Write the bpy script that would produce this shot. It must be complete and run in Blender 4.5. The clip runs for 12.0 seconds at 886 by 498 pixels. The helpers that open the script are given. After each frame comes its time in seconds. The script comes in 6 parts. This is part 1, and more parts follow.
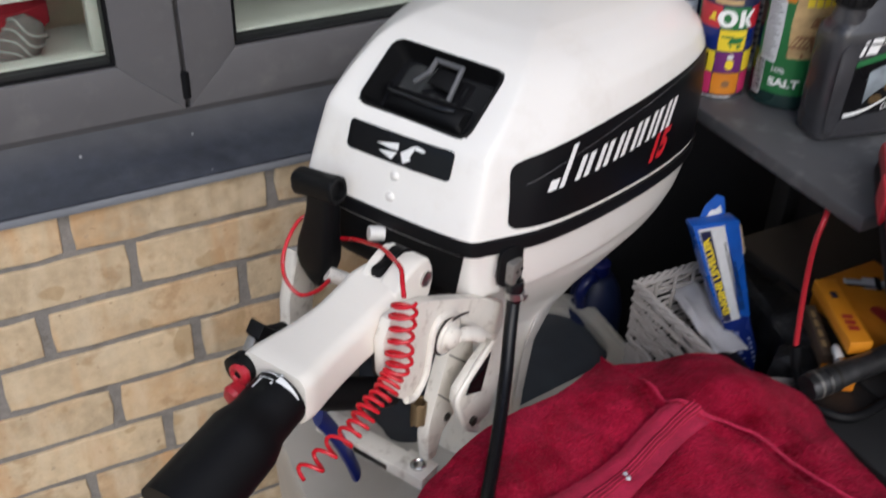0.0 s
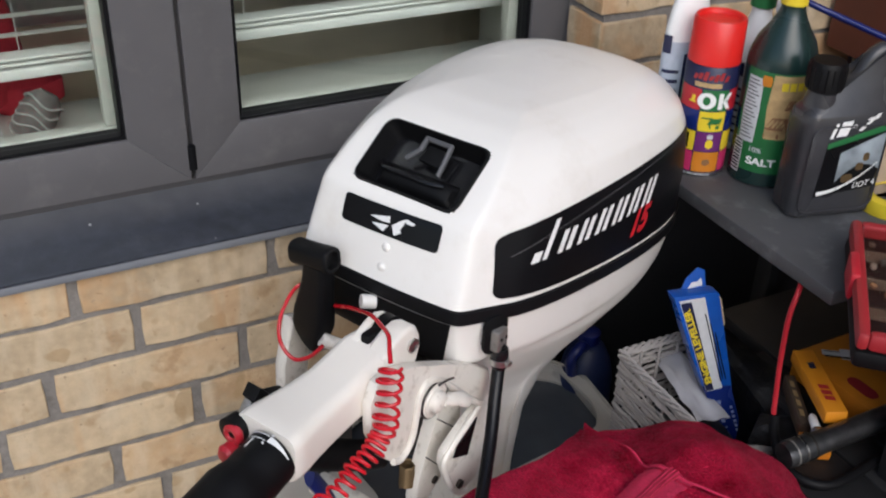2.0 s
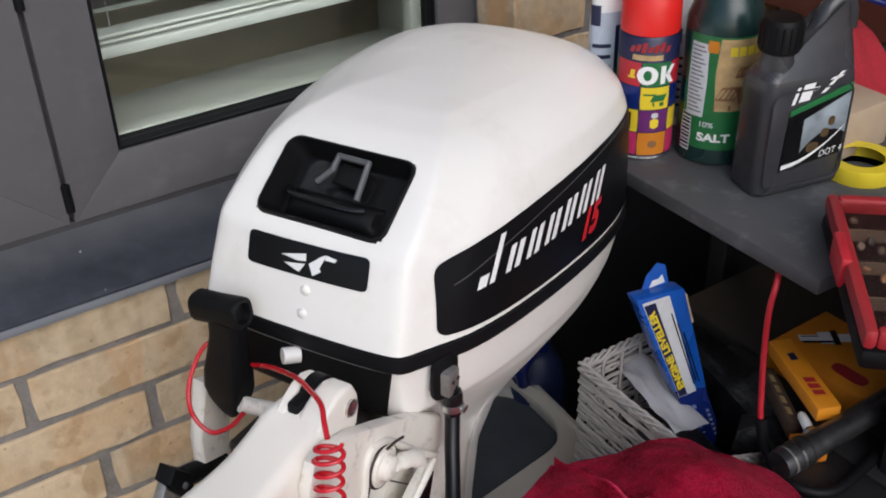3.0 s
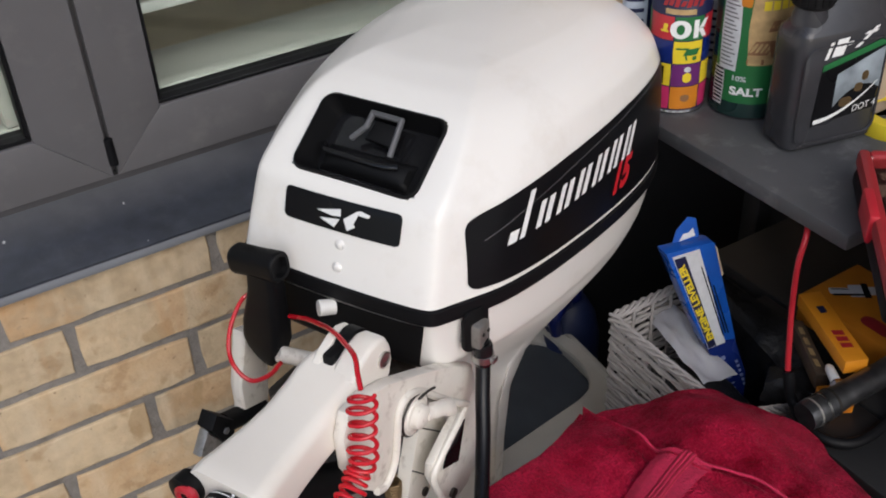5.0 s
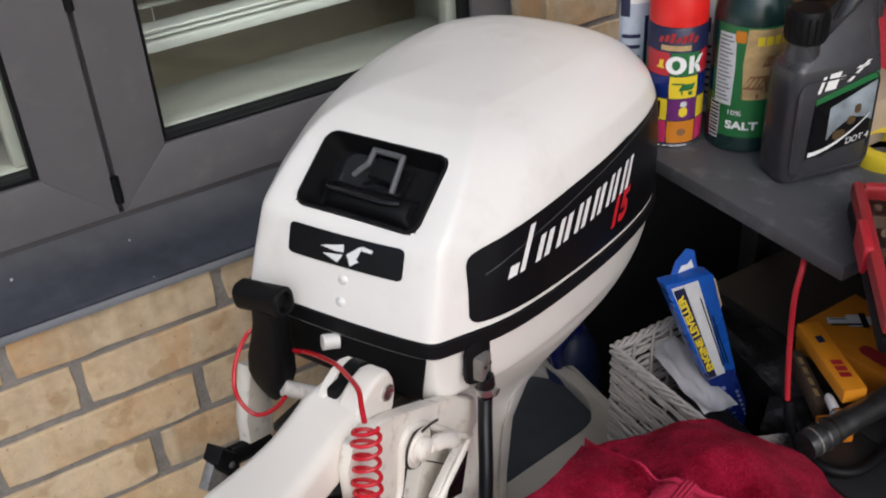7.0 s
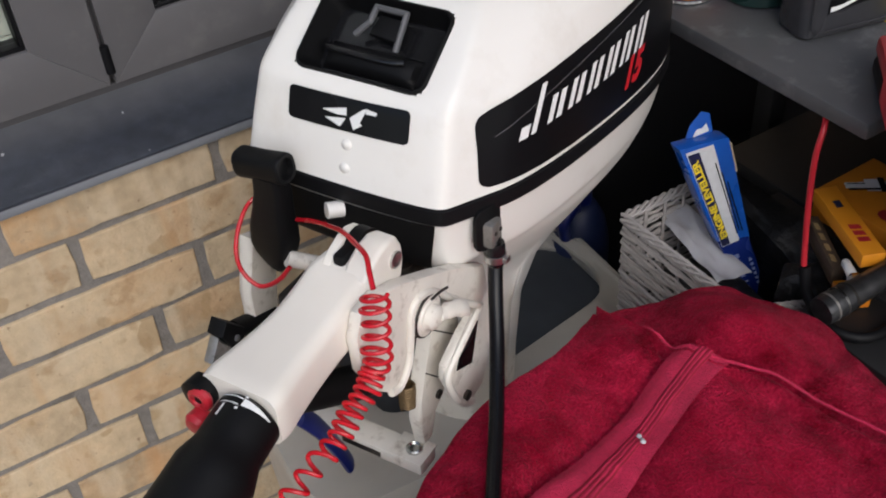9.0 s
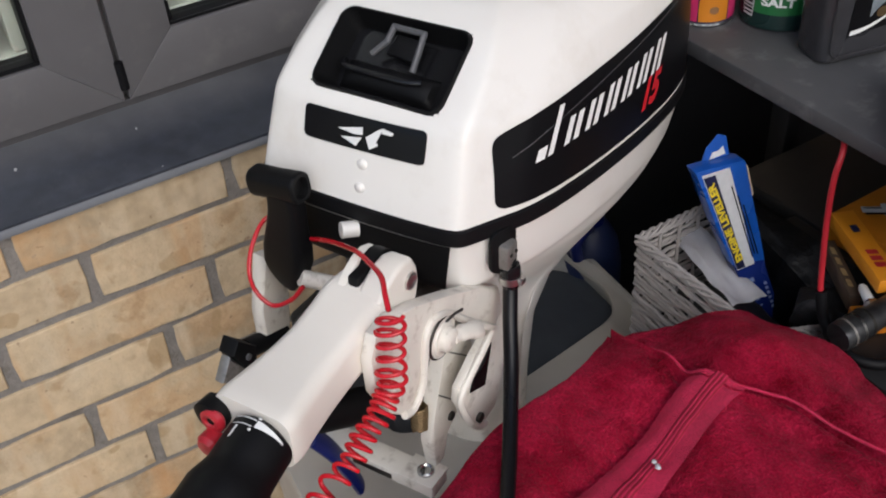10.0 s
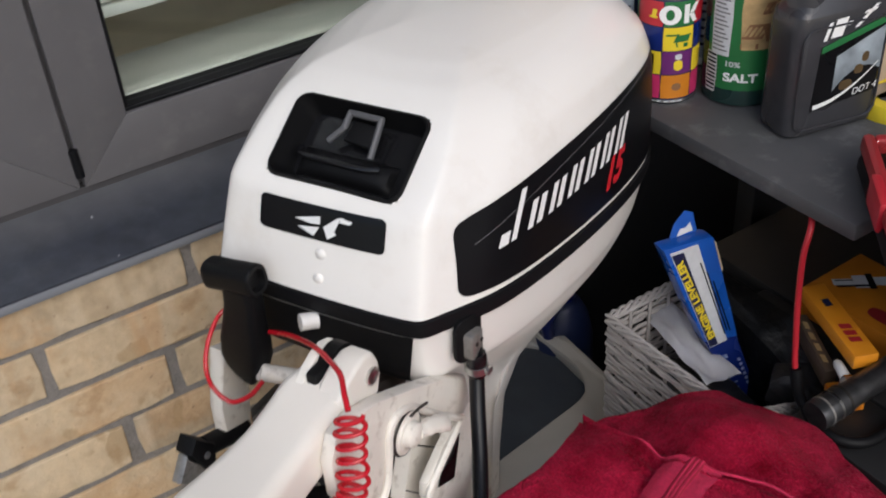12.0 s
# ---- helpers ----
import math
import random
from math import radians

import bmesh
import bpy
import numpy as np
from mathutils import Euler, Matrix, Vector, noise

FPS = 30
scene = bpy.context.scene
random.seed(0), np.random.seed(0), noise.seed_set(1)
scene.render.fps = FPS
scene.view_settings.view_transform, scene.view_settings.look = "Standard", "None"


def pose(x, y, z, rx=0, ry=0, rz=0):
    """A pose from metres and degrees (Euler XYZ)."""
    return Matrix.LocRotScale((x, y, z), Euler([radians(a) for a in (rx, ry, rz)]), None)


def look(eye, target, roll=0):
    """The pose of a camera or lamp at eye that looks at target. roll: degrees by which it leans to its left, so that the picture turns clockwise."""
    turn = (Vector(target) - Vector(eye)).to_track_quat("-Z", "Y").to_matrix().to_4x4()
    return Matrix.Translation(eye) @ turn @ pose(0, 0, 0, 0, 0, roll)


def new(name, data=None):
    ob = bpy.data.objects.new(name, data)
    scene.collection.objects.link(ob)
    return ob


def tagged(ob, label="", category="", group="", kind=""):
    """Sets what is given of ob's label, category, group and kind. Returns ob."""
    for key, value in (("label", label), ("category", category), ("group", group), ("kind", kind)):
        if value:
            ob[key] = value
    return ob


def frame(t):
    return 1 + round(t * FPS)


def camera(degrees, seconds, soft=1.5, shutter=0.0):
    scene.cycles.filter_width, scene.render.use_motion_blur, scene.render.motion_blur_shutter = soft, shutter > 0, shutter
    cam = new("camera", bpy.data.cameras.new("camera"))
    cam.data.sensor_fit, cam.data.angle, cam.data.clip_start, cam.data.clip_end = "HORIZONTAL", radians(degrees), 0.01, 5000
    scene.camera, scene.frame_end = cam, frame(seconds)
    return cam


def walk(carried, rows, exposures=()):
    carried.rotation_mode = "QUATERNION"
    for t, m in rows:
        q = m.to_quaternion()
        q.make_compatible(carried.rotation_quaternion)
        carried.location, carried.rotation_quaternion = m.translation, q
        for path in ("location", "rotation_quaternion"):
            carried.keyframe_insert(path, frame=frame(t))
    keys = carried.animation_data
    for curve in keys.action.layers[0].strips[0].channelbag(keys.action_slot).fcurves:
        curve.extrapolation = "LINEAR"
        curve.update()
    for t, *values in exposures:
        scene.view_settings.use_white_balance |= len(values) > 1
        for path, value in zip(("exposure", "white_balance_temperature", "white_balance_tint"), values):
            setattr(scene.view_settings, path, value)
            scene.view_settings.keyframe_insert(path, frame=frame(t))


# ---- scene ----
cam = camera(45.44, 12.0, soft=1.9, shutter=0.6)
# seconds, eye x y z, yaw to the left of +y, pitch up, roll
ROWS = [
    (0.0, -0.2857, -0.9491, 1.4817, -27.78, -35.06, 1.46),
    (0.5, -0.3107, -0.9853, 1.5085, -29.21, -32.20, 3.56),
    (1, -0.3020, -0.9941, 1.5123, -27.57, -31.02, 2.42),
    (1.5, -0.2973, -0.9953, 1.5097, -27.12, -29.62, 1.84),
    (2, -0.2876, -0.9872, 1.5080, -27.15, -31.46, 1.75),
    (2.5, -0.2509, -0.9259, 1.4697, -29.45, -32.51, -1.32),
    (2.7, -0.2348, -0.8686, 1.4664, -32.29, -32.31, -1.86),
    (4.3, -0.2314, -0.8643, 1.4826, -32.08, -32.77, -2.63),
    (4.5, -0.2378, -0.8703, 1.4812, -29.91, -34.04, -3.06),
    (5, -0.2328, -0.8783, 1.4850, -29.68, -35.42, -3.35),
    (5.5, -0.2295, -0.8849, 1.4890, -29.58, -35.51, -4.87),
    (6, -0.2360, -0.8881, 1.4987, -29.80, -32.25, -4.24),
    (6.5, -0.2372, -0.8871, 1.4993, -30.02, -32.58, -3.30),
    (7, -0.2369, -0.8872, 1.4935, -29.65, -33.67, -3.87),
    (7.5, -0.2396, -0.8894, 1.4918, -29.34, -34.38, -3.88),
    (9.3, -0.2356, -0.8602, 1.4621, -29.00, -40.19, -5.16),
    (9.5, -0.2370, -0.8551, 1.4628, -28.71, -39.84, -5.11),
    (10, -0.2377, -0.8610, 1.4635, -28.77, -38.93, -4.53),
    (10.5, -0.2383, -0.8627, 1.4684, -29.05, -37.64, -4.97),
    (11, -0.2392, -0.8603, 1.4739, -28.90, -37.01, -4.82),
    (11.5, -0.2344, -0.8675, 1.4743, -29.93, -36.19, -3.97),
    (12, -0.2155, -0.8424, 1.4621, -30.82, -35.51, -4.74),
]


def gaze(x, y, z, yaw, pitch, roll):
    a, p = radians(yaw), radians(pitch)
    ahead = Vector((-math.sin(a) * math.cos(p), math.cos(a) * math.cos(p), math.sin(p)))
    return look((x, y, z), Vector((x, y, z)) + ahead, roll)


walk(cam, [(t, gaze(*row)) for t, *row in ROWS], exposures=[(0.0, 0.14, 6480, 12), (2.6, 0.12, 6480, 12), (4.4, 0.05, 6650, 12), (12.0, 0.06, 6650, 12)])

# ---- light: overcast daylight from the open side behind the camera ----
world = bpy.data.worlds.new("sky")
scene.world = world
world.use_nodes = True
wn = world.node_tree
sky = wn.nodes.new("ShaderNodeTexSky")
sky.sky_type, sky.sun_disc = "NISHITA", False
sky.sun_elevation, sky.sun_rotation = radians(40), radians(194)
sky.air_density, sky.dust_density = 1.0, 2.0
wn.nodes["Background"].inputs["Strength"].default_value = 0.15
wn.links.new(sky.outputs["Color"], wn.nodes["Background"].inputs["Color"])
sun = new("sun", bpy.data.lights.new("sun", "SUN"))
sun.data.energy, sun.data.angle, sun.data.color = 1.5, radians(55), (0.90, 0.965, 1.0)
sun.matrix_world = look((-0.8, -3.1, 3.5), (0, 0, 0.9))


# ---- materials ----
def mat(name, base, rough=0.5, metal=0.0, vary=0.12, scale=40.0, big=4.0, bump=0.1, bump_scale=None, dirt=None, dirt_amount=0.0,
        per_object=0.0, coat=0.0, depth=0.002, rough_vary=0.1):
    m = bpy.data.materials.new(name)
    m.use_nodes = True
    n, ln = m.node_tree.nodes, m.node_tree.links
    p = n["Principled BSDF"]
    p.inputs["Roughness"].default_value, p.inputs["Metallic"].default_value = rough, metal
    p.inputs["Coat Weight"].default_value = coat
    co = n.new("ShaderNodeTexCoord")
    fine, wide = n.new("ShaderNodeTexNoise"), n.new("ShaderNodeTexNoise")
    for tex, s, d in ((fine, scale, 6.0), (wide, big, 4.0)):
        tex.inputs["Scale"].default_value, tex.inputs["Detail"].default_value = s, d
        ln.new(co.outputs["Object"], tex.inputs["Vector"])
    add = n.new("ShaderNodeMath")
    add.operation = "ADD"
    ln.new(fine.outputs["Fac"], add.inputs[0])
    ln.new(wide.outputs["Fac"], add.inputs[1])
    last = add.outputs[0]
    if per_object:
        info, mul, more = n.new("ShaderNodeObjectInfo"), n.new("ShaderNodeMath"), n.new("ShaderNodeMath")
        mul.operation, more.operation = "MULTIPLY_ADD", "ADD"
        mul.inputs[1].default_value, mul.inputs[2].default_value = per_object, -per_object / 2
        ln.new(info.outputs["Random"], mul.inputs[0])
        ln.new(last, more.inputs[0])
        ln.new(mul.outputs[0], more.inputs[1])
        last = more.outputs[0]
    ramp = n.new("ShaderNodeMapRange")
    ramp.inputs["From Min"].default_value, ramp.inputs["From Max"].default_value = 0.6, 1.4
    ln.new(last, ramp.inputs["Value"])
    mix = n.new("ShaderNodeMix")
    mix.data_type = "RGBA"
    dark = [c * (1 - vary) for c in base]
    light = [min(1.0, c * (1 + vary)) for c in base]
    mix.inputs["A"].default_value, mix.inputs["B"].default_value = (*dark, 1), (*light, 1)
    ln.new(ramp.outputs[0], mix.inputs["Factor"])
    colour = mix.outputs["Result"]
    if dirt:
        spot, cut, second = n.new("ShaderNodeTexNoise"), n.new("ShaderNodeMapRange"), n.new("ShaderNodeMix")
        second.data_type = "RGBA"
        spot.inputs["Scale"].default_value, spot.inputs["Detail"].default_value = big * 3.1, 8.0
        spot.inputs["Roughness"].default_value = 0.65
        ln.new(co.outputs["Object"], spot.inputs["Vector"])
        cut.inputs["From Min"].default_value, cut.inputs["From Max"].default_value = 0.54, 0.72
        cut.inputs["To Max"].default_value = dirt_amount
        ln.new(spot.outputs["Fac"], cut.inputs["Value"])
        ln.new(cut.outputs[0], second.inputs["Factor"])
        ln.new(colour, second.inputs["A"])
        second.inputs["B"].default_value = (*dirt, 1)
        colour = second.outputs["Result"]
    ln.new(colour, p.inputs["Base Color"])
    if rough_vary:
        rr = n.new("ShaderNodeMapRange")
        rr.inputs["From Min"].default_value, rr.inputs["From Max"].default_value = 0.3, 0.7
        rr.inputs["To Min"].default_value, rr.inputs["To Max"].default_value = max(0.02, rough - rough_vary), min(1.0, rough + rough_vary)
        ln.new(wide.outputs["Fac"], rr.inputs["Value"])
        ln.new(rr.outputs[0], p.inputs["Roughness"])
    if bump:
        b, tex = n.new("ShaderNodeBump"), fine
        if bump_scale:
            tex = n.new("ShaderNodeTexNoise")
            tex.inputs["Scale"].default_value, tex.inputs["Detail"].default_value = bump_scale, 5.0
            ln.new(co.outputs["Object"], tex.inputs["Vector"])
        b.inputs["Strength"].default_value, b.inputs["Distance"].default_value = bump, depth
        ln.new(tex.outputs["Fac"], b.inputs["Height"])
        ln.new(b.outputs["Normal"], p.inputs["Normal"])
    return m


def glass(name, tint=(1, 1, 1), rough=0.0):
    m = mat(name, tint, rough, vary=0.0, bump=0.0, rough_vary=0)
    m.node_tree.nodes["Principled BSDF"].inputs["Transmission Weight"].default_value = 1.0
    return m



def brick_material():
    """Cream brick: tone by the piece, ochre scorches, brown blots, dark pits."""
    m = mat("cream brick", (0.492, 0.378, 0.244), 0.92, vary=0.26, scale=70, big=10, bump=0.7, bump_scale=190, per_object=0.5, rough_vary=0)
    n, ln = m.node_tree.nodes, m.node_tree.links
    p = n["Principled BSDF"]
    co, info = n.new("ShaderNodeTexCoord"), n.new("ShaderNodeObjectInfo")
    shift = n.new("ShaderNodeVectorMath")
    shift.operation = "MULTIPLY_ADD"
    comb = n.new("ShaderNodeCombineXYZ")
    for s in ("X", "Y", "Z"):
        ln.new(info.outputs["Random"], comb.inputs[s])
    shift.inputs[1].default_value = (37.0, 91.0, 53.0)
    ln.new(comb.outputs[0], shift.inputs[0])
    ln.new(co.outputs["Object"], shift.inputs[2])
    for tex in [k for k in n if k.bl_idname == "ShaderNodeTexNoise"]:
        for link in list(tex.inputs["Vector"].links):
            ln.remove(link)
        ln.new(shift.outputs[0], tex.inputs["Vector"])
    colour = p.inputs["Base Color"].links[0].from_socket
    # scale, threshold from, to, amount, colour
    for s, lo, hi, amount, c, rough in ((8.0, 0.53, 0.72, 0.85, (0.50, 0.28, 0.12), 0.6), (24.0, 0.58, 0.66, 0.48, (0.31, 0.18, 0.08), 0.55), (5.0, 0.54, 0.74, 0.32, (0.27, 0.19, 0.12), 0.65),
                                        (16.0, 0.56, 0.75, 0.6, (0.66, 0.53, 0.36), 0.7), (150.0, 0.71, 0.77, 0.6, (0.20, 0.12, 0.07), 0.3), (42.0, 0.66, 0.72, 0.5, (0.23, 0.18, 0.14), 0.7), (27.0, 0.69, 0.715, 0.55, (0.36, 0.24, 0.12), 0.25)):
        spot, cut, mix = n.new("ShaderNodeTexNoise"), n.new("ShaderNodeMapRange"), n.new("ShaderNodeMix")
        mix.data_type = "RGBA"
        spot.inputs["Scale"].default_value, spot.inputs["Detail"].default_value, spot.inputs["Roughness"].default_value = s, 5.0, rough
        ln.new(shift.outputs[0], spot.inputs["Vector"])
        cut.inputs["From Min"].default_value, cut.inputs["From Max"].default_value, cut.inputs["To Max"].default_value = lo, hi, amount
        ln.new(spot.outputs["Fac"], cut.inputs["Value"])
        ln.new(cut.outputs[0], mix.inputs["Factor"])
        ln.new(colour, mix.inputs["A"])
        mix.inputs["B"].default_value = (*c, 1)
        colour = mix.outputs["Result"]
    # upright washed streaks, pale and ochre
    long = n.new("ShaderNodeVectorMath")
    long.operation = "MULTIPLY"
    long.inputs[1].default_value = (1.0, 1.0, 0.22)
    ln.new(shift.outputs[0], long.inputs[0])
    for s, lo, hi, amount, c in ((34.0, 0.52, 0.72, 0.5, (0.66, 0.55, 0.40)), (27.0, 0.58, 0.74, 0.5, (0.44, 0.24, 0.10)), (13.0, 0.56, 0.66, 0.7, (0.52, 0.27, 0.11))):
        spot, cut, mix = n.new("ShaderNodeTexNoise"), n.new("ShaderNodeMapRange"), n.new("ShaderNodeMix")
        mix.data_type = "RGBA"
        spot.inputs["Scale"].default_value, spot.inputs["Detail"].default_value = s, 4.0
        ln.new(long.outputs[0], spot.inputs["Vector"])
        cut.inputs["From Min"].default_value, cut.inputs["From Max"].default_value, cut.inputs["To Max"].default_value = lo, hi, amount
        ln.new(spot.outputs["Fac"], cut.inputs["Value"])
        ln.new(cut.outputs[0], mix.inputs["Factor"])
        ln.new(colour, mix.inputs["A"])
        mix.inputs["B"].default_value = (*c, 1)
        colour = mix.outputs["Result"]
    ln.new(colour, p.inputs["Base Color"])
    return m


M_BRICK = brick_material()
M_MORTAR = mat("grey mortar", (0.205, 0.188, 0.172), 0.95, vary=0.25, scale=120, big=12, bump=1.0, bump_scale=260, dirt=(0.09, 0.07, 0.05), dirt_amount=0.6)
M_SILL = mat("dark stone sill", (0.029, 0.033, 0.044), 0.42, vary=0.4, scale=60, big=10, bump=0.3, dirt=(0.12, 0.125, 0.135), dirt_amount=0.18)


def settle_dust(m):
    """Grey dust lying towards the back of the sill, and a few pale specks."""
    n, ln = m.node_tree.nodes, m.node_tree.links
    p = n["Principled BSDF"]
    co, cut = n.new("ShaderNodeTexCoord"), n.new("ShaderNodeSeparateXYZ")
    ln.new(co.outputs["Object"], cut.inputs[0])
    colour = p.inputs["Base Color"].links[0].from_socket
    back, cloud, both = n.new("ShaderNodeMapRange"), n.new("ShaderNodeTexNoise"), n.new("ShaderNodeMath")
    back.inputs["From Min"].default_value, back.inputs["From Max"].default_value, back.inputs["To Max"].default_value = 0.030, 0.085, 1.5
    ln.new(cut.outputs["Y"], back.inputs["Value"])
    cloud.inputs["Scale"].default_value, cloud.inputs["Detail"].default_value = 14.0, 6.0
    ln.new(co.outputs["Object"], cloud.inputs["Vector"])
    both.operation = "MULTIPLY"
    ln.new(back.outputs[0], both.inputs[0])
    ln.new(cloud.outputs["Fac"], both.inputs[1])
    speck, dots = n.new("ShaderNodeTexNoise"), n.new("ShaderNodeMapRange")
    speck.inputs["Scale"].default_value, speck.inputs["Detail"].default_value = 85.0, 1.0
    ln.new(co.outputs["Object"], speck.inputs["Vector"])
    dots.inputs["From Min"].default_value, dots.inputs["From Max"].default_value, dots.inputs["To Max"].default_value = 0.77, 0.80, 0.8
    ln.new(speck.outputs["Fac"], dots.inputs["Value"])
    for fac, tone in ((both.outputs[0], (0.115, 0.115, 0.12, 1)), (dots.outputs[0], (0.5, 0.5, 0.5, 1))):
        mix = n.new("ShaderNodeMix")
        mix.data_type = "RGBA"
        ln.new(fac, mix.inputs["Factor"])
        ln.new(colour, mix.inputs["A"])
        mix.inputs["B"].default_value = tone
        colour = mix.outputs["Result"]
    ln.new(colour, p.inputs["Base Color"])


settle_dust(M_SILL)
M_SEAL = mat("sill edge lit grey", (0.17, 0.18, 0.2), 0.8, bump=0.4)
M_FRAME = mat("dark grey painted frame", (0.105, 0.101, 0.105), 0.42, vary=0.10, scale=25, big=6, bump=0.05, dirt=(0.20, 0.19, 0.18), dirt_amount=0.3)
# Darker copy of the frame grey: shade of gap and foot in colour.
M_FRAME_SHADE = mat("frame grey with shade in it", (0.055, 0.053, 0.056), 0.5, vary=0.1, bump=0.05)
M_RUBBER = mat("black rubber", (0.006, 0.006, 0.007), 0.5, bump=0.1)
M_WHITE = mat("white gelcoat", (0.785, 0.76, 0.72), 0.3, vary=0.035, scale=9, big=4, bump=0.012, bump_scale=90, coat=0.2, rough_vary=0.02, dirt=(0.60, 0.545, 0.47), dirt_amount=0.35)
M_WHITE_OLD = mat("aged white paint", (0.76, 0.72, 0.65), 0.4, vary=0.06, scale=30, big=22, bump=0.06, dirt=(0.25, 0.19, 0.13), dirt_amount=0.65)
M_WHITE_ARM = mat("warm white paint", (0.80, 0.755, 0.685), 0.33, vary=0.02, scale=24, big=5, bump=0.03, rough_vary=0.03)
M_BLACK = mat("black plastic", (0.005, 0.005, 0.0055), 0.5, bump=0.08, scale=90)
for m_ in (M_RUBBER, M_BLACK):
    m_.node_tree.nodes["Principled BSDF"].inputs["Specular IOR Level"].default_value = 0.16
M_CORD = mat("glossy red cord", (0.52, 0.008, 0.018), 0.25, vary=0.1, bump=0.02)
M_ALLOY = mat("worn grey alloy", (0.30, 0.285, 0.265), 0.38, metal=0.6, vary=0.25, scale=160, big=40, bump=0.2, dirt=(0.05, 0.04, 0.03), dirt_amount=0.7)
M_GUNMETAL = mat("scratched black anodised metal", (0.10, 0.10, 0.105), 0.34, metal=0.85, vary=0.3, scale=120, big=30, bump=0.15)
M_LATCH = mat("dark grey latch plastic", (0.085, 0.085, 0.09), 0.4, bump=0.05)
M_HOSE = mat("black fuel hose rubber", (0.005, 0.005, 0.006), 0.27, bump=0.1, scale=120, rough_vary=0.05)
M_HOSE.node_tree.nodes["Principled BSDF"].inputs["Specular IOR Level"].default_value = 0.28
M_BLACK_GLOSS = mat("glossy black plastic", (0.007, 0.007, 0.008), 0.16, bump=0.02)
M_STICKER = mat("black sticker", (0.005, 0.005, 0.006), 0.3, vary=0.2, bump=0.01)
M_STICKER.node_tree.nodes["Principled BSDF"].inputs["Specular IOR Level"].default_value = 0.3
M_STICKER_WHITE = mat("white print", (0.78, 0.78, 0.77), 0.35, vary=0.03, bump=0.0)
M_STICKER_RED = mat("red print", (0.55, 0.02, 0.03), 0.35, vary=0.05, bump=0.0)
M_GREY_PLASTIC = mat("mid grey plastic", (0.11, 0.11, 0.115), 0.35, bump=0.05)
M_RED = mat("red plastic", (0.45, 0.018, 0.03), 0.35, bump=0.03)
M_RED_CAP = mat("bright red cap plastic", (0.66, 0.018, 0.014), 0.35, bump=0.03)
M_RED_DARK = mat("dark red plastic", (0.32, 0.02, 0.025), 0.4, bump=0.05)
M_STEEL = mat("worn steel", (0.55, 0.54, 0.52), 0.28, metal=1.0, bump=0.1, dirt=(0.2, 0.15, 0.1), dirt_amount=0.4)
M_DARK_STEEL = mat("dark greasy steel", (0.05, 0.045, 0.04), 0.4, metal=0.6, bump=0.2)
M_BRASS = mat("dull bronze", (0.20, 0.135, 0.07), 0.5, metal=0.8, bump=0.2)
M_BIN = mat("grey polythene", (0.46, 0.44, 0.40), 0.45, vary=0.08, scale=30, big=7, bump=0.05, dirt=(0.45, 0.44, 0.42), dirt_amount=0.3)
M_WATER = mat("murky water", (0.055, 0.064, 0.078), 0.12, bump=0.3, bump_scale=25, depth=0.004)
M_SHELF = mat("grey shelf board", (0.062, 0.063, 0.067), 0.5, vary=0.12, scale=40, big=8, bump=0.1, dirt=(0.25, 0.25, 0.25), dirt_amount=0.35)
M_DARK_FILL = mat("black basket filler", (0.006, 0.006, 0.007), 0.55, vary=0.3, bump=0.8, bump_scale=45, depth=0.006)
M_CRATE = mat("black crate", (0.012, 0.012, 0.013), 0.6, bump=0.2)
M_GROUND = mat("grey paving", (0.16, 0.155, 0.15), 0.9, vary=0.2, scale=60, bump=0.5)
M_BLUE = mat("blue printed card", (0.006, 0.075, 0.36), 0.3, vary=0.2, big=12, bump=0.05)
M_BLUE_DARK = mat("deep blue printed card", (0.007, 0.02, 0.14), 0.3, vary=0.1, bump=0.03)
M_BLUE_PLASTIC = mat("royal blue plastic", (0.005, 0.012, 0.11), 0.35, bump=0.03)
M_BLUE_DULL = mat("dull blue plastic", (0.012, 0.022, 0.075), 0.5, vary=0.2, bump=0.05)
M_CARD = mat("brown raw card", (0.38, 0.29, 0.2), 0.85, bump=0.2)
M_DARKCARD = mat("dark printed card", (0.09, 0.06, 0.04), 0.5, vary=0.3, bump=0.05)
M_YELLOW = mat("yellow print", (0.72, 0.55, 0.03), 0.4, bump=0.0)
M_PRINT_BLUE = mat("pale blue print", (0.22, 0.28, 0.48), 0.5, vary=0.3, scale=200, bump=0.02)
M_ORANGE = mat("orange yellow card", (0.55, 0.185, 0.012), 0.45, vary=0.14, bump=0.05)
M_ORANGE_LIGHT = mat("bright yellow card", (0.74, 0.27, 0.016), 0.45, vary=0.08, bump=0.05)
M_WICKER = mat("white painted wicker", (0.36, 0.335, 0.32), 0.6, vary=0.2, scale=80, bump=0.3, dirt=(0.3, 0.26, 0.24), dirt_amount=0.4)
M_BAG = mat("white plastic bag", (0.80, 0.80, 0.84), 0.4, bump=0.5, bump_scale=30)
M_GREEN = mat("green print", (0.016, 0.14, 0.042), 0.4, bump=0.0)
M_BOTTLE = mat("dark green bottle", (0.010, 0.028, 0.026), 0.28, vary=0.2, bump=0.03)
M_JERRY = mat("graphite plastic", (0.036, 0.036, 0.040), 0.27, vary=0.15, bump=0.04, scale=80)
M_SILVER = mat("silver blue print", (0.26, 0.30, 0.33), 0.35, vary=0.75, scale=25, big=30, bump=0.0)
M_CREAM = mat("cream print", (0.44, 0.30, 0.14), 0.45, vary=0.55, scale=60, big=35, bump=0.0)
M_BROWN = mat("brown print", (0.23, 0.11, 0.05), 0.45, vary=0.3, bump=0.0)
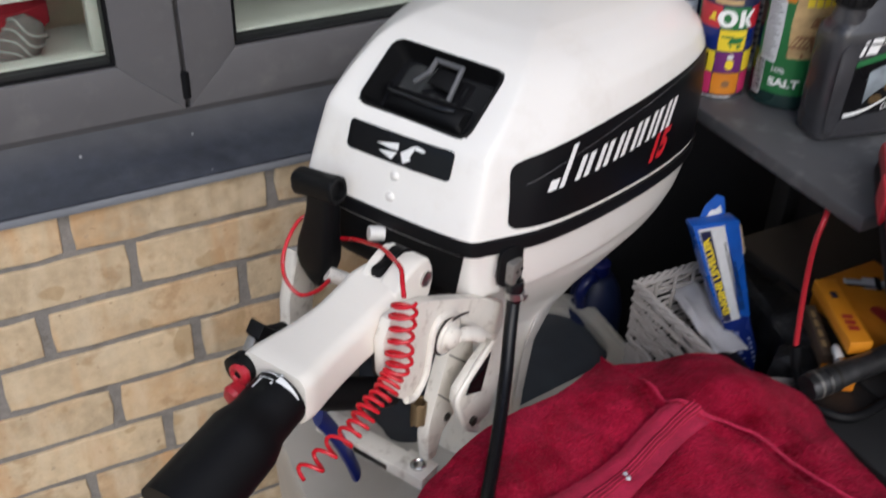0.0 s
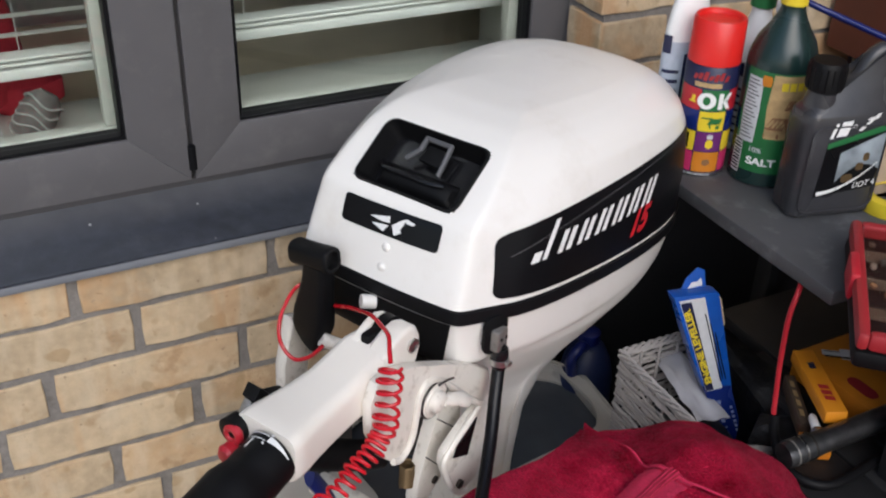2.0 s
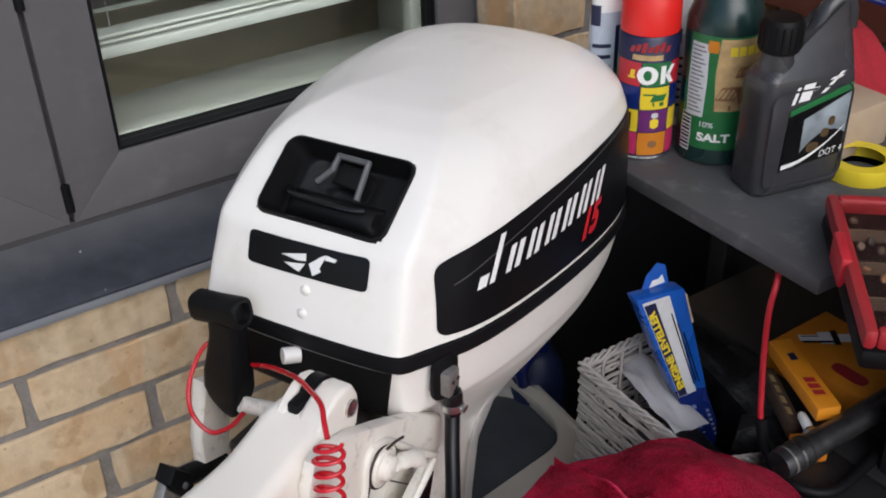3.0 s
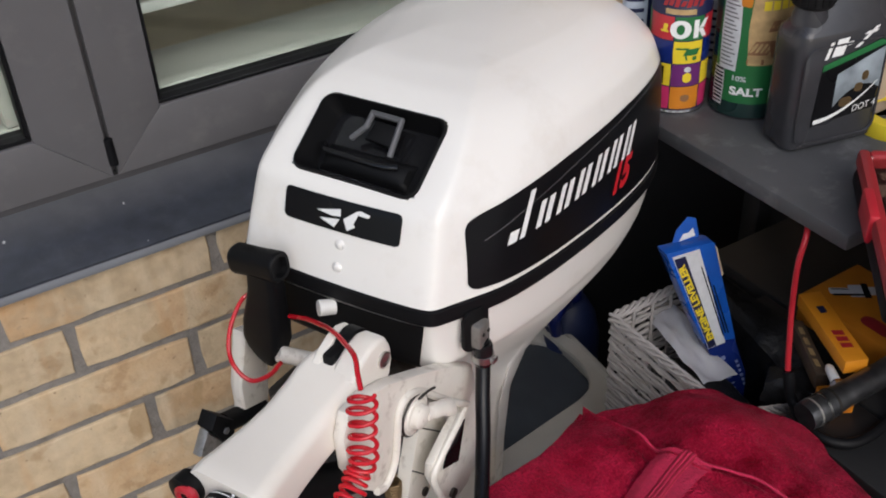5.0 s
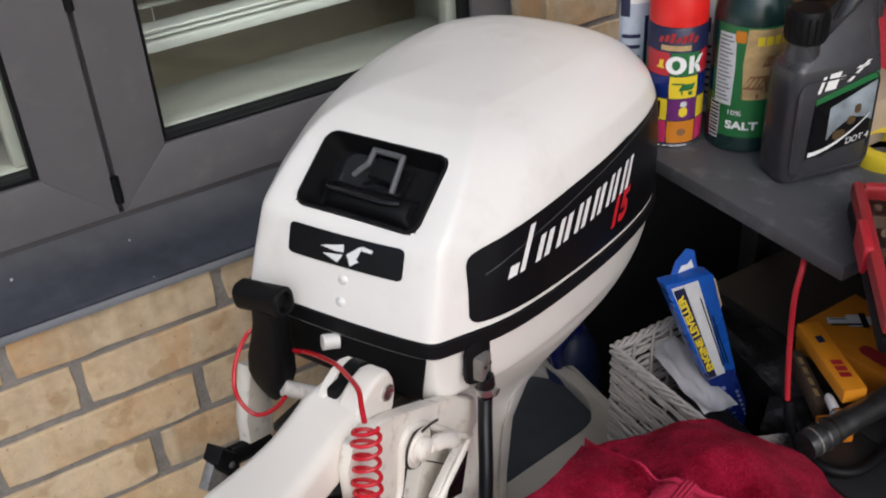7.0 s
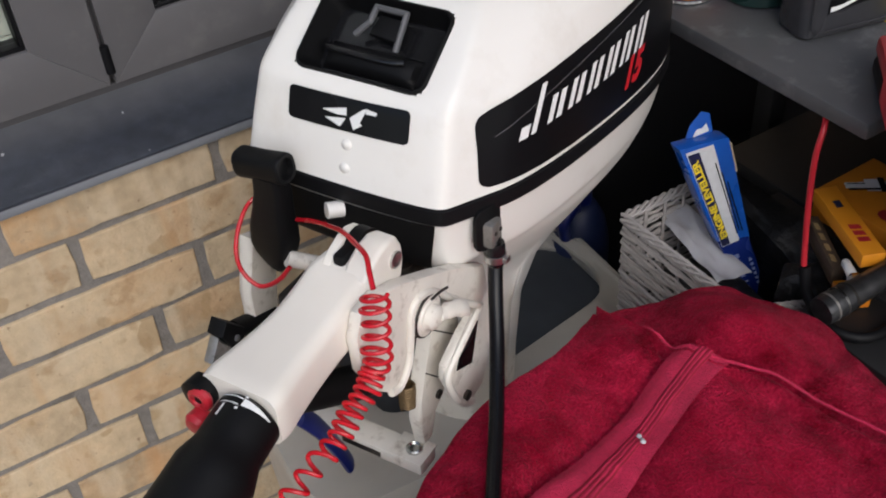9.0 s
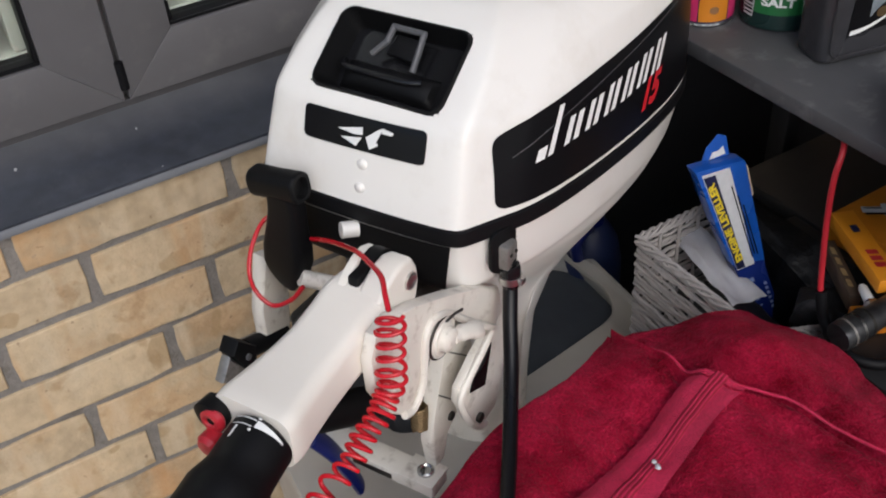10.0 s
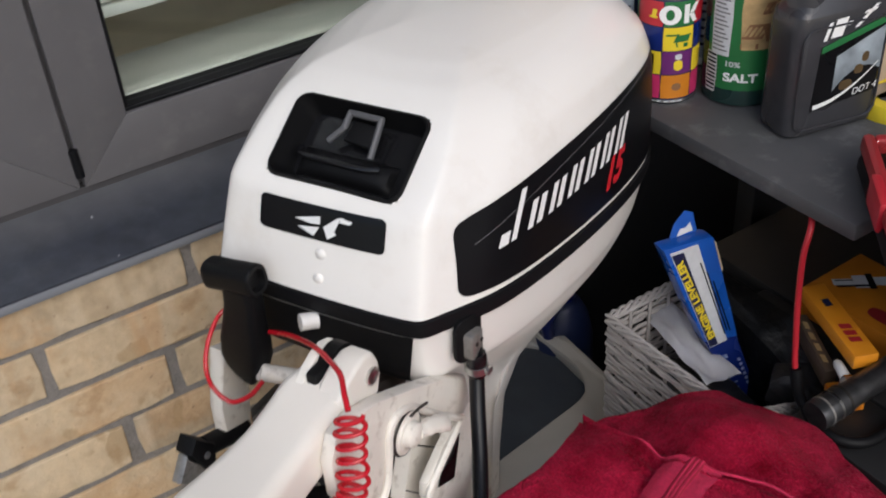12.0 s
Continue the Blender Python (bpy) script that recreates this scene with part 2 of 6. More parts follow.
M_PINK = mat("pink print", (0.5, 0.03, 0.12), 0.4, bump=0.0)
M_PURPLE = mat("purple print", (0.12, 0.02, 0.13), 0.4, bump=0.0)
M_NAVY = mat("navy print", (0.010, 0.013, 0.05), 0.4, bump=0.0)
M_LABEL = mat("pale label print", (0.55, 0.56, 0.58), 0.45, vary=0.1, scale=150, bump=0.0)
M_BLUEGREY = mat("blue grey label", (0.42, 0.47, 0.55), 0.45, vary=0.12, scale=120, bump=0.0)
M_BLIND = mat("white blind slat", (0.57, 0.59, 0.545), 0.45, vary=0.04, bump=0.02)
M_INNER = mat("white inner sill", (0.42, 0.43, 0.38), 0.4, vary=0.05, bump=0.03)
M_ROOM = mat("dim room wall", (0.34, 0.32, 0.30), 0.9, vary=0.2, bump=0.1)
M_WOOD = mat("brown wood", (0.684, 0.592, 0.432), 0.5, vary=0.25, scale=12, bump=0.1)
M_REDCLOTH = mat("red cloth", (0.32, 0.012, 0.022), 0.9, vary=0.25, scale=200, bump=0.5)
M_STRIPE = mat("grey knitted cloth", (0.085, 0.08, 0.072), 0.9, vary=0.4, scale=120, bump=0.6)
M_STRIPE_PALE = mat("pale knitted stripe", (0.26, 0.25, 0.23), 0.9, vary=0.3, scale=150, bump=0.4)
M_GLASS = glass("window glass", (0.94, 0.965, 0.935))
M_CLEAR = glass("clear lid plastic", (0.95, 0.93, 0.92), 0.08)
M_REDWOOD = mat("red brown timber", (0.14, 0.035, 0.022), 0.6, vary=0.25, scale=14, bump=0.15)


# ---- mesh helpers ----
def part(name, bm, material, parent=None, label="", smooth=True, sharp=38):
    data = bpy.data.meshes.new(name)
    bmesh.ops.recalc_face_normals(bm, faces=bm.faces)
    if smooth:
        for f in bm.faces:
            f.smooth = True
        for e in bm.edges:
            if len(e.link_faces) == 2 and e.calc_face_angle(0) > radians(sharp):
                e.smooth = False
    bm.to_mesh(data)
    bm.free()
    data.materials.append(material)
    ob = new(name, data)
    ob.parent = parent
    if label:
        ob["label"] = label
    return ob


def thing(name, m, label, category, group="", kind=""):
    ob = new(name)
    ob.empty_display_size = 0.05
    ob.matrix_world = m
    return tagged(ob, label, category, group, kind)


def joined(*bms):
    out = bmesh.new()
    for bm in bms:
        data = bpy.data.meshes.new("tmp")
        bm.to_mesh(data)
        bm.free()
        out.from_mesh(data)
        bpy.data.meshes.remove(data)
    return out


def moved(bm, m):
    bmesh.ops.transform(bm, matrix=m, verts=bm.verts)
    return bm


def at(x, y, z):
    return Matrix.Translation((x, y, z))


def box(x0, x1, y0, y1, z0, z1, bevel=0.0, seg=2):
    bm = bmesh.new()
    bmesh.ops.create_cube(bm, size=1)
    bmesh.ops.transform(bm, matrix=at((x0 + x1) / 2, (y0 + y1) / 2, (z0 + z1) / 2) @ Matrix.Diagonal((x1 - x0, y1 - y0, z1 - z0, 1)), verts=bm.verts)
    if bevel:
        bmesh.ops.bevel(bm, geom=bm.edges[:], offset=bevel, segments=seg, affect="EDGES", profile=0.5)
    return bm


def prism(points, z0, z1, bevel=0.0, seg=2):
    """A flat polygon in x and y, made thick from z0 to z1."""
    bm = bmesh.new()
    low = [bm.verts.new((x, y, z0)) for x, y in points]
    high = [bm.verts.new((x, y, z1)) for x, y in points]
    bm.faces.new(low[::-1])
    bm.faces.new(high)
    for i in range(len(points)):
        j = (i + 1) % len(points)
        bm.faces.new((low[i], low[j], high[j], high[i]))
    if bevel:
        bmesh.ops.bevel(bm, geom=[e for e in bm.edges if abs(e.verts[0].co.z - e.verts[1].co.z) < 1e-6], offset=bevel, segments=seg, affect="EDGES", profile=0.5)
    return bm


def loft(rings, cap=True, closed=True):
    bm = bmesh.new()
    rows = [[bm.verts.new(p) for p in ring] for ring in rings]
    n = len(rows[0])
    for a, b in zip(rows, rows[1:]):
        for i in range(n if closed else n - 1):
            j = (i + 1) % n
            bm.faces.new((a[i], a[j], b[j], b[i]))
    if cap and closed:
        bm.faces.new(rows[0][::-1])
        bm.faces.new(rows[-1])
    return bm


def lathe(profile, n=32, cap=True):
    return loft([[(r * math.cos(2 * math.pi * i / n), r * math.sin(2 * math.pi * i / n), z) for i in range(n)] for r, z in profile], cap)


def spline(points, n=8):
    """A smooth line through the points."""
    pts = [Vector(p) for p in points]
    pts = [pts[0] * 2 - pts[1], *pts, pts[-1] * 2 - pts[-2]]
    out = []
    for a, b, c, d in zip(pts, pts[1:], pts[2:], pts[3:]):
        for k in range(n):
            t = k / n
            out.append(0.5 * (2 * b + (c - a) * t + (2 * a - 5 * b + 4 * c - d) * t * t + (3 * b - a - 3 * c + d) * t ** 3))
    return out + [pts[-2]]


def tube(line, radius, n=10, squash=1.0):
    """A round rod along a line; radius: one number or one for each point."""
    radii = radius if isinstance(radius, (list, tuple)) else [radius] * len(line)
    line = [Vector(p) for p in line]
    rings, side = [], None
    for i, p in enumerate(line):
        ahead = (line[min(i + 1, len(line) - 1)] - line[max(i - 1, 0)]).normalized()
        if side is None:
            side = ahead.orthogonal().normalized()
        side = (side - ahead * side.dot(ahead)).normalized()
        other = ahead.cross(side)
        rings.append([p + (side * math.cos(a) + other * math.sin(a) * squash) * radii[i] for a in (2 * math.pi * k / n for k in range(n))])
    return loft(rings)


def rounded(w, h, r, n=5, cx=0.0, cy=0.0):
    """The corners of a rounded rectangle."""
    out = []
    for sx, sy, a0 in ((1, 1, 0), (-1, 1, 90), (-1, -1, 180), (1, -1, 270)):
        for k in range(n + 1):
            a = radians(a0 + 90 * k / n)
            out.append((cx + sx * (w / 2 - r) + r * math.cos(a), cy + sy * (h / 2 - r) + r * math.sin(a)))
    return out


def along(line, u):
    q = u * (len(line) - 1)
    i = min(int(q), len(line) - 2)
    return line[i].lerp(line[i + 1], q - i)


def sheet(fn, nu, nv):
    """A grid of fn(u, v), u and v from 0 to 1."""
    return loft([[fn(i / nu, j / nv) for i in range(nu + 1)] for j in range(nv + 1)], cap=False, closed=False)


def letters(text, size, shear=0.0, bold=0.0):
    """The filled outline of a text in the x-y plane, centred."""
    cu = bpy.data.curves.new("text", "FONT")
    cu.body, cu.size, cu.shear, cu.align_x, cu.align_y = text, size, shear, "CENTER", "CENTER"
    cu.offset = bold
    ob = bpy.data.objects.new("text", cu)
    data = bpy.data.meshes.new_from_object(ob)
    bm = bmesh.new()
    bm.from_mesh(data)
    bpy.data.objects.remove(ob)
    bpy.data.meshes.remove(data)
    return bm


def bars(rects):
    """Flat bars in the x-y plane, each (x0, y0, x1, y1, slant)."""
    bm = bmesh.new()
    for x0, y0, x1, y1, s in rects:
        k = 4
        for i in range(k):
            a, b = x0 + (x1 - x0) * i / k, x0 + (x1 - x0) * (i + 1) / k
            bm.faces.new([bm.verts.new(p) for p in ((a, y0, 0), (b, y0, 0), (b + s, y1, 0), (a + s, y1, 0))])
    return bm


def disc_sheet(w, h, r, nu=16, nv=8, cx=0.0, cy=0.0):
    """A rounded rectangle in the x-y plane as a grid."""
    def fn(u, v):
        y = -h / 2 + h * v
        over = max(0.0, abs(y) - (h / 2 - r))
        half = w / 2 - (r - math.sqrt(max(0.0, r * r - over * over)))
        return (cx - half + 2 * half * u, cy + y, 0)
    return sheet(fn, nu, nv)


def wrapped(bm, radius, lift=0.0003):
    """Bends a flat mesh round an upright cylinder; x is the way round from the side that faces -y."""
    for v in bm.verts:
        a = v.co.x / radius
        v.co = Vector(((radius + lift) * math.sin(a), -(radius + lift) * math.cos(a), v.co.y))
    return bm

# ---- the house wall, window and ground ----
GAP = 0.0615
TOP = 0.879
ground = part("ground", box(-60, 60, -60, 60, -0.1, 0.0), M_GROUND)
tagged(ground, "grey concrete paving slab ground", "ground", kind="structure")


def mortar_slab(name, x0, x1, z0, z1, label):
    ob = part(name, box(x0, x1, 0.0035, 0.10, z0, z1), M_MORTAR, smooth=False)
    return tagged(ob, label, "wall", kind="structure")


wall_low = mortar_slab("wall_low", -3.0, 3.0, 0.0, 0.9, "cream brick wall with grey mortar below the window")
wall_right = mortar_slab("wall_right", 0.424, 3.0, 0.9, 2.9, "cream brick pier beside the dark window frame")
wall_left = mortar_slab("wall_left", -3.0, -1.45, 0.9, 2.9, "cream brick wall beyond the window")
wall_top = mortar_slab("wall_top", -1.45, 0.424, 2.2, 2.9, "cream brick wall over the window")

# Added wall: cuts off sky light so the shelf corner is dimmer.
shade_wall = part("wall_shade", box(1.0, 1.15, -1.6, 0.0, 0.0, 2.9), M_REDWOOD, smooth=False)
tagged(shade_wall, "red-brown side wall added to block sky light from the right", "wall", kind="structure")

# sloping stone sill; the pale strip under its lip paints the lit nose
sill = part("window_sill", loft([[(x, -0.0082, 0.9102), (x, 0.098, 0.9102), (x, 0.098, 0.9385), (x, 0.082, 0.9375), (x, -0.0060, 0.9138), (x, -0.0082, 0.9128)]
                                 for x in (-1.45, -1.1, -0.75, -0.4, -0.05, 0.2, 0.424)]), M_SILL, smooth=False)
tagged(sill, "dark blue-grey stone window sill, dusty", "window sill", kind="structure")
bead = part("sill_lit_edge", box(-1.45, 0.424, -0.0085, 0.0034, 0.9004, 0.9098, 0.0016), M_SEAL)
tagged(bead, "pale grey strip for the lit nose of the sill", "mortar", kind="structure")


def rail(points, y0, y1, bevel=0.0010):
    """A bar of the frame: a polygon in x and z, from y0 (outside) to y1."""
    bm = prism([(x, -z) for x, z in points], y0, y1, bevel)
    return moved(bm, Matrix(((1, 0, 0, 0), (0, 0, 1, 0), (0, -1, 0, 0), (0, 0, 0, 1))))


def sash(name, x0, x1, z0, z1, left, right, low, high, label):
    w = thing(name, at(x0, 0.08, z0), label, "window", kind="structure")
    f0, f1 = 0.0, 0.055
    W, H = x1 - x0, z1 - z0
    part("bottom_rail", rail([(0, 0), (W, 0), (W - right, low), (left, low)], f0, f1), M_FRAME, w)
    part("top_rail", rail([(0, H), (left, H - high), (W - right, H - high), (W, H)], f0, f1), M_FRAME, w)
    part("stile", rail([(0, 0), (left, low), (left, H - high), (0, H)], f0, f1), M_FRAME, w)
    part("stile", rail([(W, 0), (W, H), (W - right, H - high), (W - right, low)], f0, f1), M_FRAME, w)
    r = 0.0045
    seal = []
    for a, b, c, d in ((left, W - right, low, low + r), (left, W - right, H - high - r, H - high), (left, left + r, low + r, H - high - r), (W - right - r, W - right, low + r, H - high - r)):
        seal.append(box(a, b, 0.004, 0.030, c, d, 0.001, 1))
    part("seal", joined(*seal), M_RUBBER, w, "black rubber glazing seal")
    pane = part("pane", box(left + 0.001, W - right - 0.001, 0.016, 0.020, low + 0.001, H - high - 0.001), M_GLASS, w, "clear window glass", smooth=False)
    pane.visible_shadow = False
    inner = []
    q = 0.016
    for a, b, c, d in ((left, W - right, low, low + 0.006), (left, left + 0.003, low + 0.006, H - high), (W - right - q, W - right, low + 0.006, H - high)):
        inner.append(box(a, b, 0.032, 0.052, c, d, 0.003, 2))
    part("glazing_bead", joined(*inner), M_INNER, w, "white inner glazing bead")
    return w


sash("window_1", -1.44, -0.0605, 0.945, 2.19, 0.065, 0.0645, 0.06, 0.06, "dark grey framed casement window, shut")
w2 = sash("window_2", -0.0555, 0.438, 0.945, 2.19, 0.0555, 0.066, 0.06, 0.06, "dark grey framed fixed window pane beside the casement")
part("hinge_pin", moved(lathe([(0.002, 0), (0.0045, 0.001), (0.0045, 0.030), (0.002, 0.031)], 12), at(-0.002, 0.0, 0.012)), M_RUBBER, w2, "small dark hinge at the frame's foot")
part("hinge_pin", moved(lathe([(0.002, 0), (0.0045, 0.001), (0.0045, 0.05), (0.002, 0.051)], 12), at(-0.002, 0.0, 0.215)), M_RUBBER, w2, "small dark hinge")
part("gap_strip", box(-0.008, 0.003, 0.012, 0.05, 0.0, 1.24), M_FRAME_SHADE, w2, "strip between the frames, shade of the gap in its colour", smooth=False)
jamb = part("white_reveal", box(0.418, 0.50, 0.136, 0.30, 0.955, 2.19, 0.003), M_INNER)
tagged(jamb, "white painted inner reveal of the window", "reveal", kind="structure")
# Darkened to draw the shadow line between frame and sill.
lower = part("frame_base", box(-1.44, 0.438, 0.083, 0.135, 0.930, 0.9445, 0.001), M_FRAME_SHADE, smooth=False)
tagged(lower, "base strip under the window frames, shade line in its colour", "frame", kind="structure")

# the room behind the glass
inner_sill = part("inner_sill", box(-1.6, 0.4175, 0.137, 0.2635, 0.955, 0.985, 0.004), M_INNER)
tagged(inner_sill, "white inner window sill", "window sill", kind="structure")
room = []
for a, b, c, d, e, f in ((-3.0, 3.0, 3.2, 3.3, 0, 2.9), (-3.1, -3.0, 0.1, 3.3, 0, 2.9), (3.0, 3.1, 0.1, 3.3, 0, 2.9), (-3.0, 3.0, 0.1, 3.2, 0.0, 0.04)):
    room.append(box(a, b, c, d, e, f))
tagged(part("room_wall", joined(*room), M_ROOM, smooth=False), "dim room walls behind the glass", "wall", kind="structure")
tagged(part("ceiling", box(-3.1, 3.1, 0.0, 3.3, 2.9, 3.0), M_ROOM, smooth=False), "dim ceiling of the room", "ceiling", kind="structure")
side = thing("sideboard", at(0.1, 0.5, 0.04), "brown wooden sideboard standing inside under the window", "sideboard")
part("top", box(-1.7, 0.6, -0.235, 0.3, 0.83, 0.86, 0.004), M_WOOD, side)
part("body", box(-1.68, 0.58, -0.18, 0.28, 0.0, 0.829, 0.004), M_WOOD, side)


def blind(x0, x1, y, z0, n, name="venetian_blind"):
    b = thing(name, at((x0 + x1) / 2, y, z0), "white slatted venetian blind, lowered almost to the sill", "blind", "blinds in the windows")
    W = x1 - x0
    part("bottom_rail", box(-W / 2, W / 2, -0.013, 0.013, 0.0, 0.013, 0.003), M_BLIND, b)
    for k in range(2):
        part("stacked_slat", box(-W / 2, W / 2, -0.0135, 0.0125, 0.016 + 0.006 * k, 0.020 + 0.006 * k, 0.0015, 1), M_BLIND, b)
    base = sheet(lambda u, v: (-W / 2 + W * u, -0.0125 + 0.025 * v, 0.0022 * math.sin(math.pi * v) - 0.004 * (v - 0.5)), 1, 6)
    bmesh.ops.solidify(base, geom=base.faces[:], thickness=0.0006)
    first = part("slat", base, M_BLIND, b)
    first.location = (0, 0, 0.048)
    for i in range(1, n):
        s = new("slat", first.data)
        s.parent, s.location = b, (0, 0, 0.048 + 0.0212 * i)
    for f in (-0.42, 0.42):
        part("cord", box(W * f - 0.0006, W * f + 0.0006, 0.0136, 0.0148, 0.0, 0.05 + 0.0212 * n), M_BLIND, b, smooth=False)
    part("head_rail", box(-W / 2, W / 2, -0.014, 0.014, 0.05 + 0.0212 * n, 0.08 + 0.0212 * n, 0.002), M_BLIND, b)
    return b


blind(-1.38, -0.104, 0.2, 1.048, 50)
blind(0.02, 0.402, 0.2, 1.0575, 50)

# ---- the outboard motor; local x runs to its back, y to its port hand, z up; the seam of the cowl is z = 0 ----
MOTOR = at(0.0128, -0.296, 1.016) @ pose(0, 0, 0, 0, 2.5, 27)
motor = thing("outboard_motor", MOTOR, "white outboard motor with black side stickers, clamped over a grey tub", "outboard motor")


SHIFT = 0.006


def outline(bf, wf, wm, br, rounds=4):
    half = [(bf, wf * 0.3), (bf + 0.002, wf * 0.72), (bf + 0.0045, wf * 0.93), (bf + 0.0085, wf * 1.0), (bf + 0.022, wf * 1.07), (bf + 0.075, wf * 0.3 + wm * 0.7), ((bf + br) / 2, wm * 1.01),
            (bf * 0.25 + br * 0.75, wm * 1.0), (br - 0.045 * wm / 0.13, wm * 0.86), (br, wm * 0.5)]
    pts = [(b, l + SHIFT) for b, l in half] + [(b, SHIFT - l) for b, l in half[::-1]]
    for _ in range(rounds):
        out = []
        for i, p in enumerate(pts):
            q = pts[(i + 1) % len(pts)]
            out += [(p[0] * 0.75 + q[0] * 0.25, p[1] * 0.75 + q[1] * 0.25), (p[0] * 0.25 + q[0] * 0.75, p[1] * 0.25 + q[1] * 0.75)]
        pts = out
    return pts


def levels(table, n, smooth=2):
    """Rows of z and outline numbers, made dense and softened."""
    t = np.array(table)
    s = np.r_[0, np.cumsum(np.hypot(np.diff(t[:, 0]), np.diff(t[:, 1])))]
    k = np.linspace(0, s[-1], n)
    out = np.stack([np.interp(k, s, c) for c in t.T], 1)
    for _ in range(smooth):
        out[1:-1] = (out[:-2] + 2 * out[1:-1] + out[2:]) / 4
    return out


COWL = [(0.0, -0.010, 0.087, 0.131, 0.400), (0.03, -0.0005, 0.0855, 0.130, 0.400), (0.064, 0.0105, 0.082, 0.128, 0.396), (0.0725, 0.0195, 0.081, 0.1265, 0.394), (0.092, 0.046, 0.078, 0.121, 0.383),
        (0.104, 0.062, 0.074, 0.1125, 0.371), (0.112, 0.075, 0.069, 0.1025, 0.359), (0.119, 0.095, 0.062, 0.089, 0.344), (0.125, 0.125, 0.049, 0.069, 0.325), (0.1285, 0.165, 0.030, 0.043, 0.295), (0.1298, 0.20, 0.012, 0.02, 0.26), (0.130, 0.222, 0.003, 0.005, 0.236)]
rings = [[(b, l, z) for b, l in outline(bf, wf, wm, br)] for z, bf, wf, wm, br in levels(COWL, 130, 4)]
cowl_bm = loft(rings, cap=False)


def drop(x):
    """How far the seam drops from its height at the front."""
    return -0.0685 * (x - 0.03)


for v in cowl_bm.verts:
    v.co.z += drop(v.co.x) * max(0.0, 1 - v.co.z / 0.03)
bmesh.ops.pointmerge(cowl_bm, verts=[v for v in cowl_bm.verts if v.co.z > 0.12999], merge_co=(0.23, SHIFT, 0.1301))
from mathutils.bvhtree import BVHTree
cowl_bm.normal_update()
COWL_TREE = BVHTree.FromBMesh(cowl_bm)


def cast(tree, start, way, lift):
    hit, normal, _, _ = tree.ray_cast(Vector(start), Vector(way))
    return None if hit is None else hit - Vector(way).normalized() * lift


def on_side(bm, b0=0.0, z0=0.0, lift=0.0008, tree=None):
    """Lays a flat mesh (x: back, y: up) on the starboard flank."""
    for v in bm.verts:
        p = cast(tree or COWL_TREE, (v.co.x + b0, -0.6, v.co.y + z0), (0, 1, 0), lift)
        v.co = p if p else Vector((v.co.x + b0, -0.02, v.co.y + z0))
    return bm


def on_front(bm, l0=0.0, z0=0.0, lift=0.0008, tree=None):
    """Lays a flat mesh (x: to the starboard hand, y: up) on the front."""
    for v in bm.verts:
        p = cast(tree or COWL_TREE, (-0.6, l0 - v.co.x, v.co.y + z0), (1, 0, 0), lift)
        v.co = p if p else Vector((0, l0 - v.co.x, v.co.y + z0))
    return bm


# the sunk window with the latch, on the sloping face
slope = radians(52)
WIN = Matrix.Translation((0.0455, 0.0025, 0.0925)) @ Matrix(((0, math.sin(slope), -math.cos(slope), 0), (-1, 0, 0, 0), (0, math.cos(slope), math.sin(slope), 0), (0, 0, 0, 1)))
WIN_INV = WIN.inverted()


def on_slope(u, v, lift):
    p = cast(COWL_TREE, WIN @ Vector((u, v, 0.1)), WIN.to_3x3() @ Vector((0, 0, -1)), lift)
    return p if p else WIN @ Vector((u, v, 0))


gone = []
for f in cowl_bm.faces:
    c = WIN_INV @ f.calc_center_median()
    if abs(c.x) < 0.0535 and abs(c.y) < 0.0320 and abs(c.x) + abs(c.y) < 0.0825 and abs(c.z) < 0.02:
        gone.append(f)
bmesh.ops.delete(cowl_bm, geom=gone, context="FACES")
part("cowl", cowl_bm, M_WHITE, motor, "glossy white engine cowl")
tray = [[on_slope(x, y, 0.0004) for x, y in rounded(0.110, 0.067, 0.011, 8)], [on_slope(x, y, 0.0022) for x, y in rounded(0.108, 0.065, 0.0105, 8)],
        [on_slope(x, y, 0.0020) for x, y in rounded(0.1055, 0.0625, 0.0095, 8)], [on_slope(x, y, -0.003) for x, y in rounded(0.103, 0.060, 0.009, 8)],
        [WIN @ Vector((x, y, -0.019)) for x, y in rounded(0.092, 0.050, 0.007, 8)]]
tray_part = part("latch_recess", loft(tray, cap=False), M_BLACK, motor, "black plastic recess in the cowl's front")
floor_ring = [(x, y) for x, y in rounded(0.092, 0.050, 0.007, 8)]
part("recess_floor", moved(prism(floor_ring, -0.021, -0.019), WIN), M_BLACK_GLOSS, tray_part)
lump = sheet(lambda u, v: (-0.042 + 0.078 * u, -0.0235 + 0.022 * v, -0.0188 + 0.010 * math.sin(math.pi * u) ** 0.3 * math.sin(math.pi * v) ** 0.5), 24, 10)
part("latch_base", moved(lump, WIN), M_BLACK, tray_part, "black moulded latch body")
part("finger_lip", moved(tube(spline([(-0.043, -0.0045, -0.0135), (-0.038, -0.0105, -0.0095), (-0.012, -0.0120, -0.0075), (0.014, -0.0120, -0.0080), (0.026, -0.0090, -0.0105)], 6), 0.0026, 10), WIN), M_BLACK_GLOSS, tray_part, "worn lip of the latch scoop")
part("latch_bridge", moved(prism([(-0.010, 0.006), (0.013, 0.004), (0.012, 0.021), (-0.007, 0.022)], -0.0145, -0.0085, 0.0015), WIN), M_BLACK, tray_part)
loop = [(-0.0215, 0.0035, -0.0100), (-0.0110, 0.0140, -0.0060), (-0.0105, 0.0255, -0.0055), (0.0150, 0.0250, -0.0055), (0.0158, -0.0030, -0.0100)]
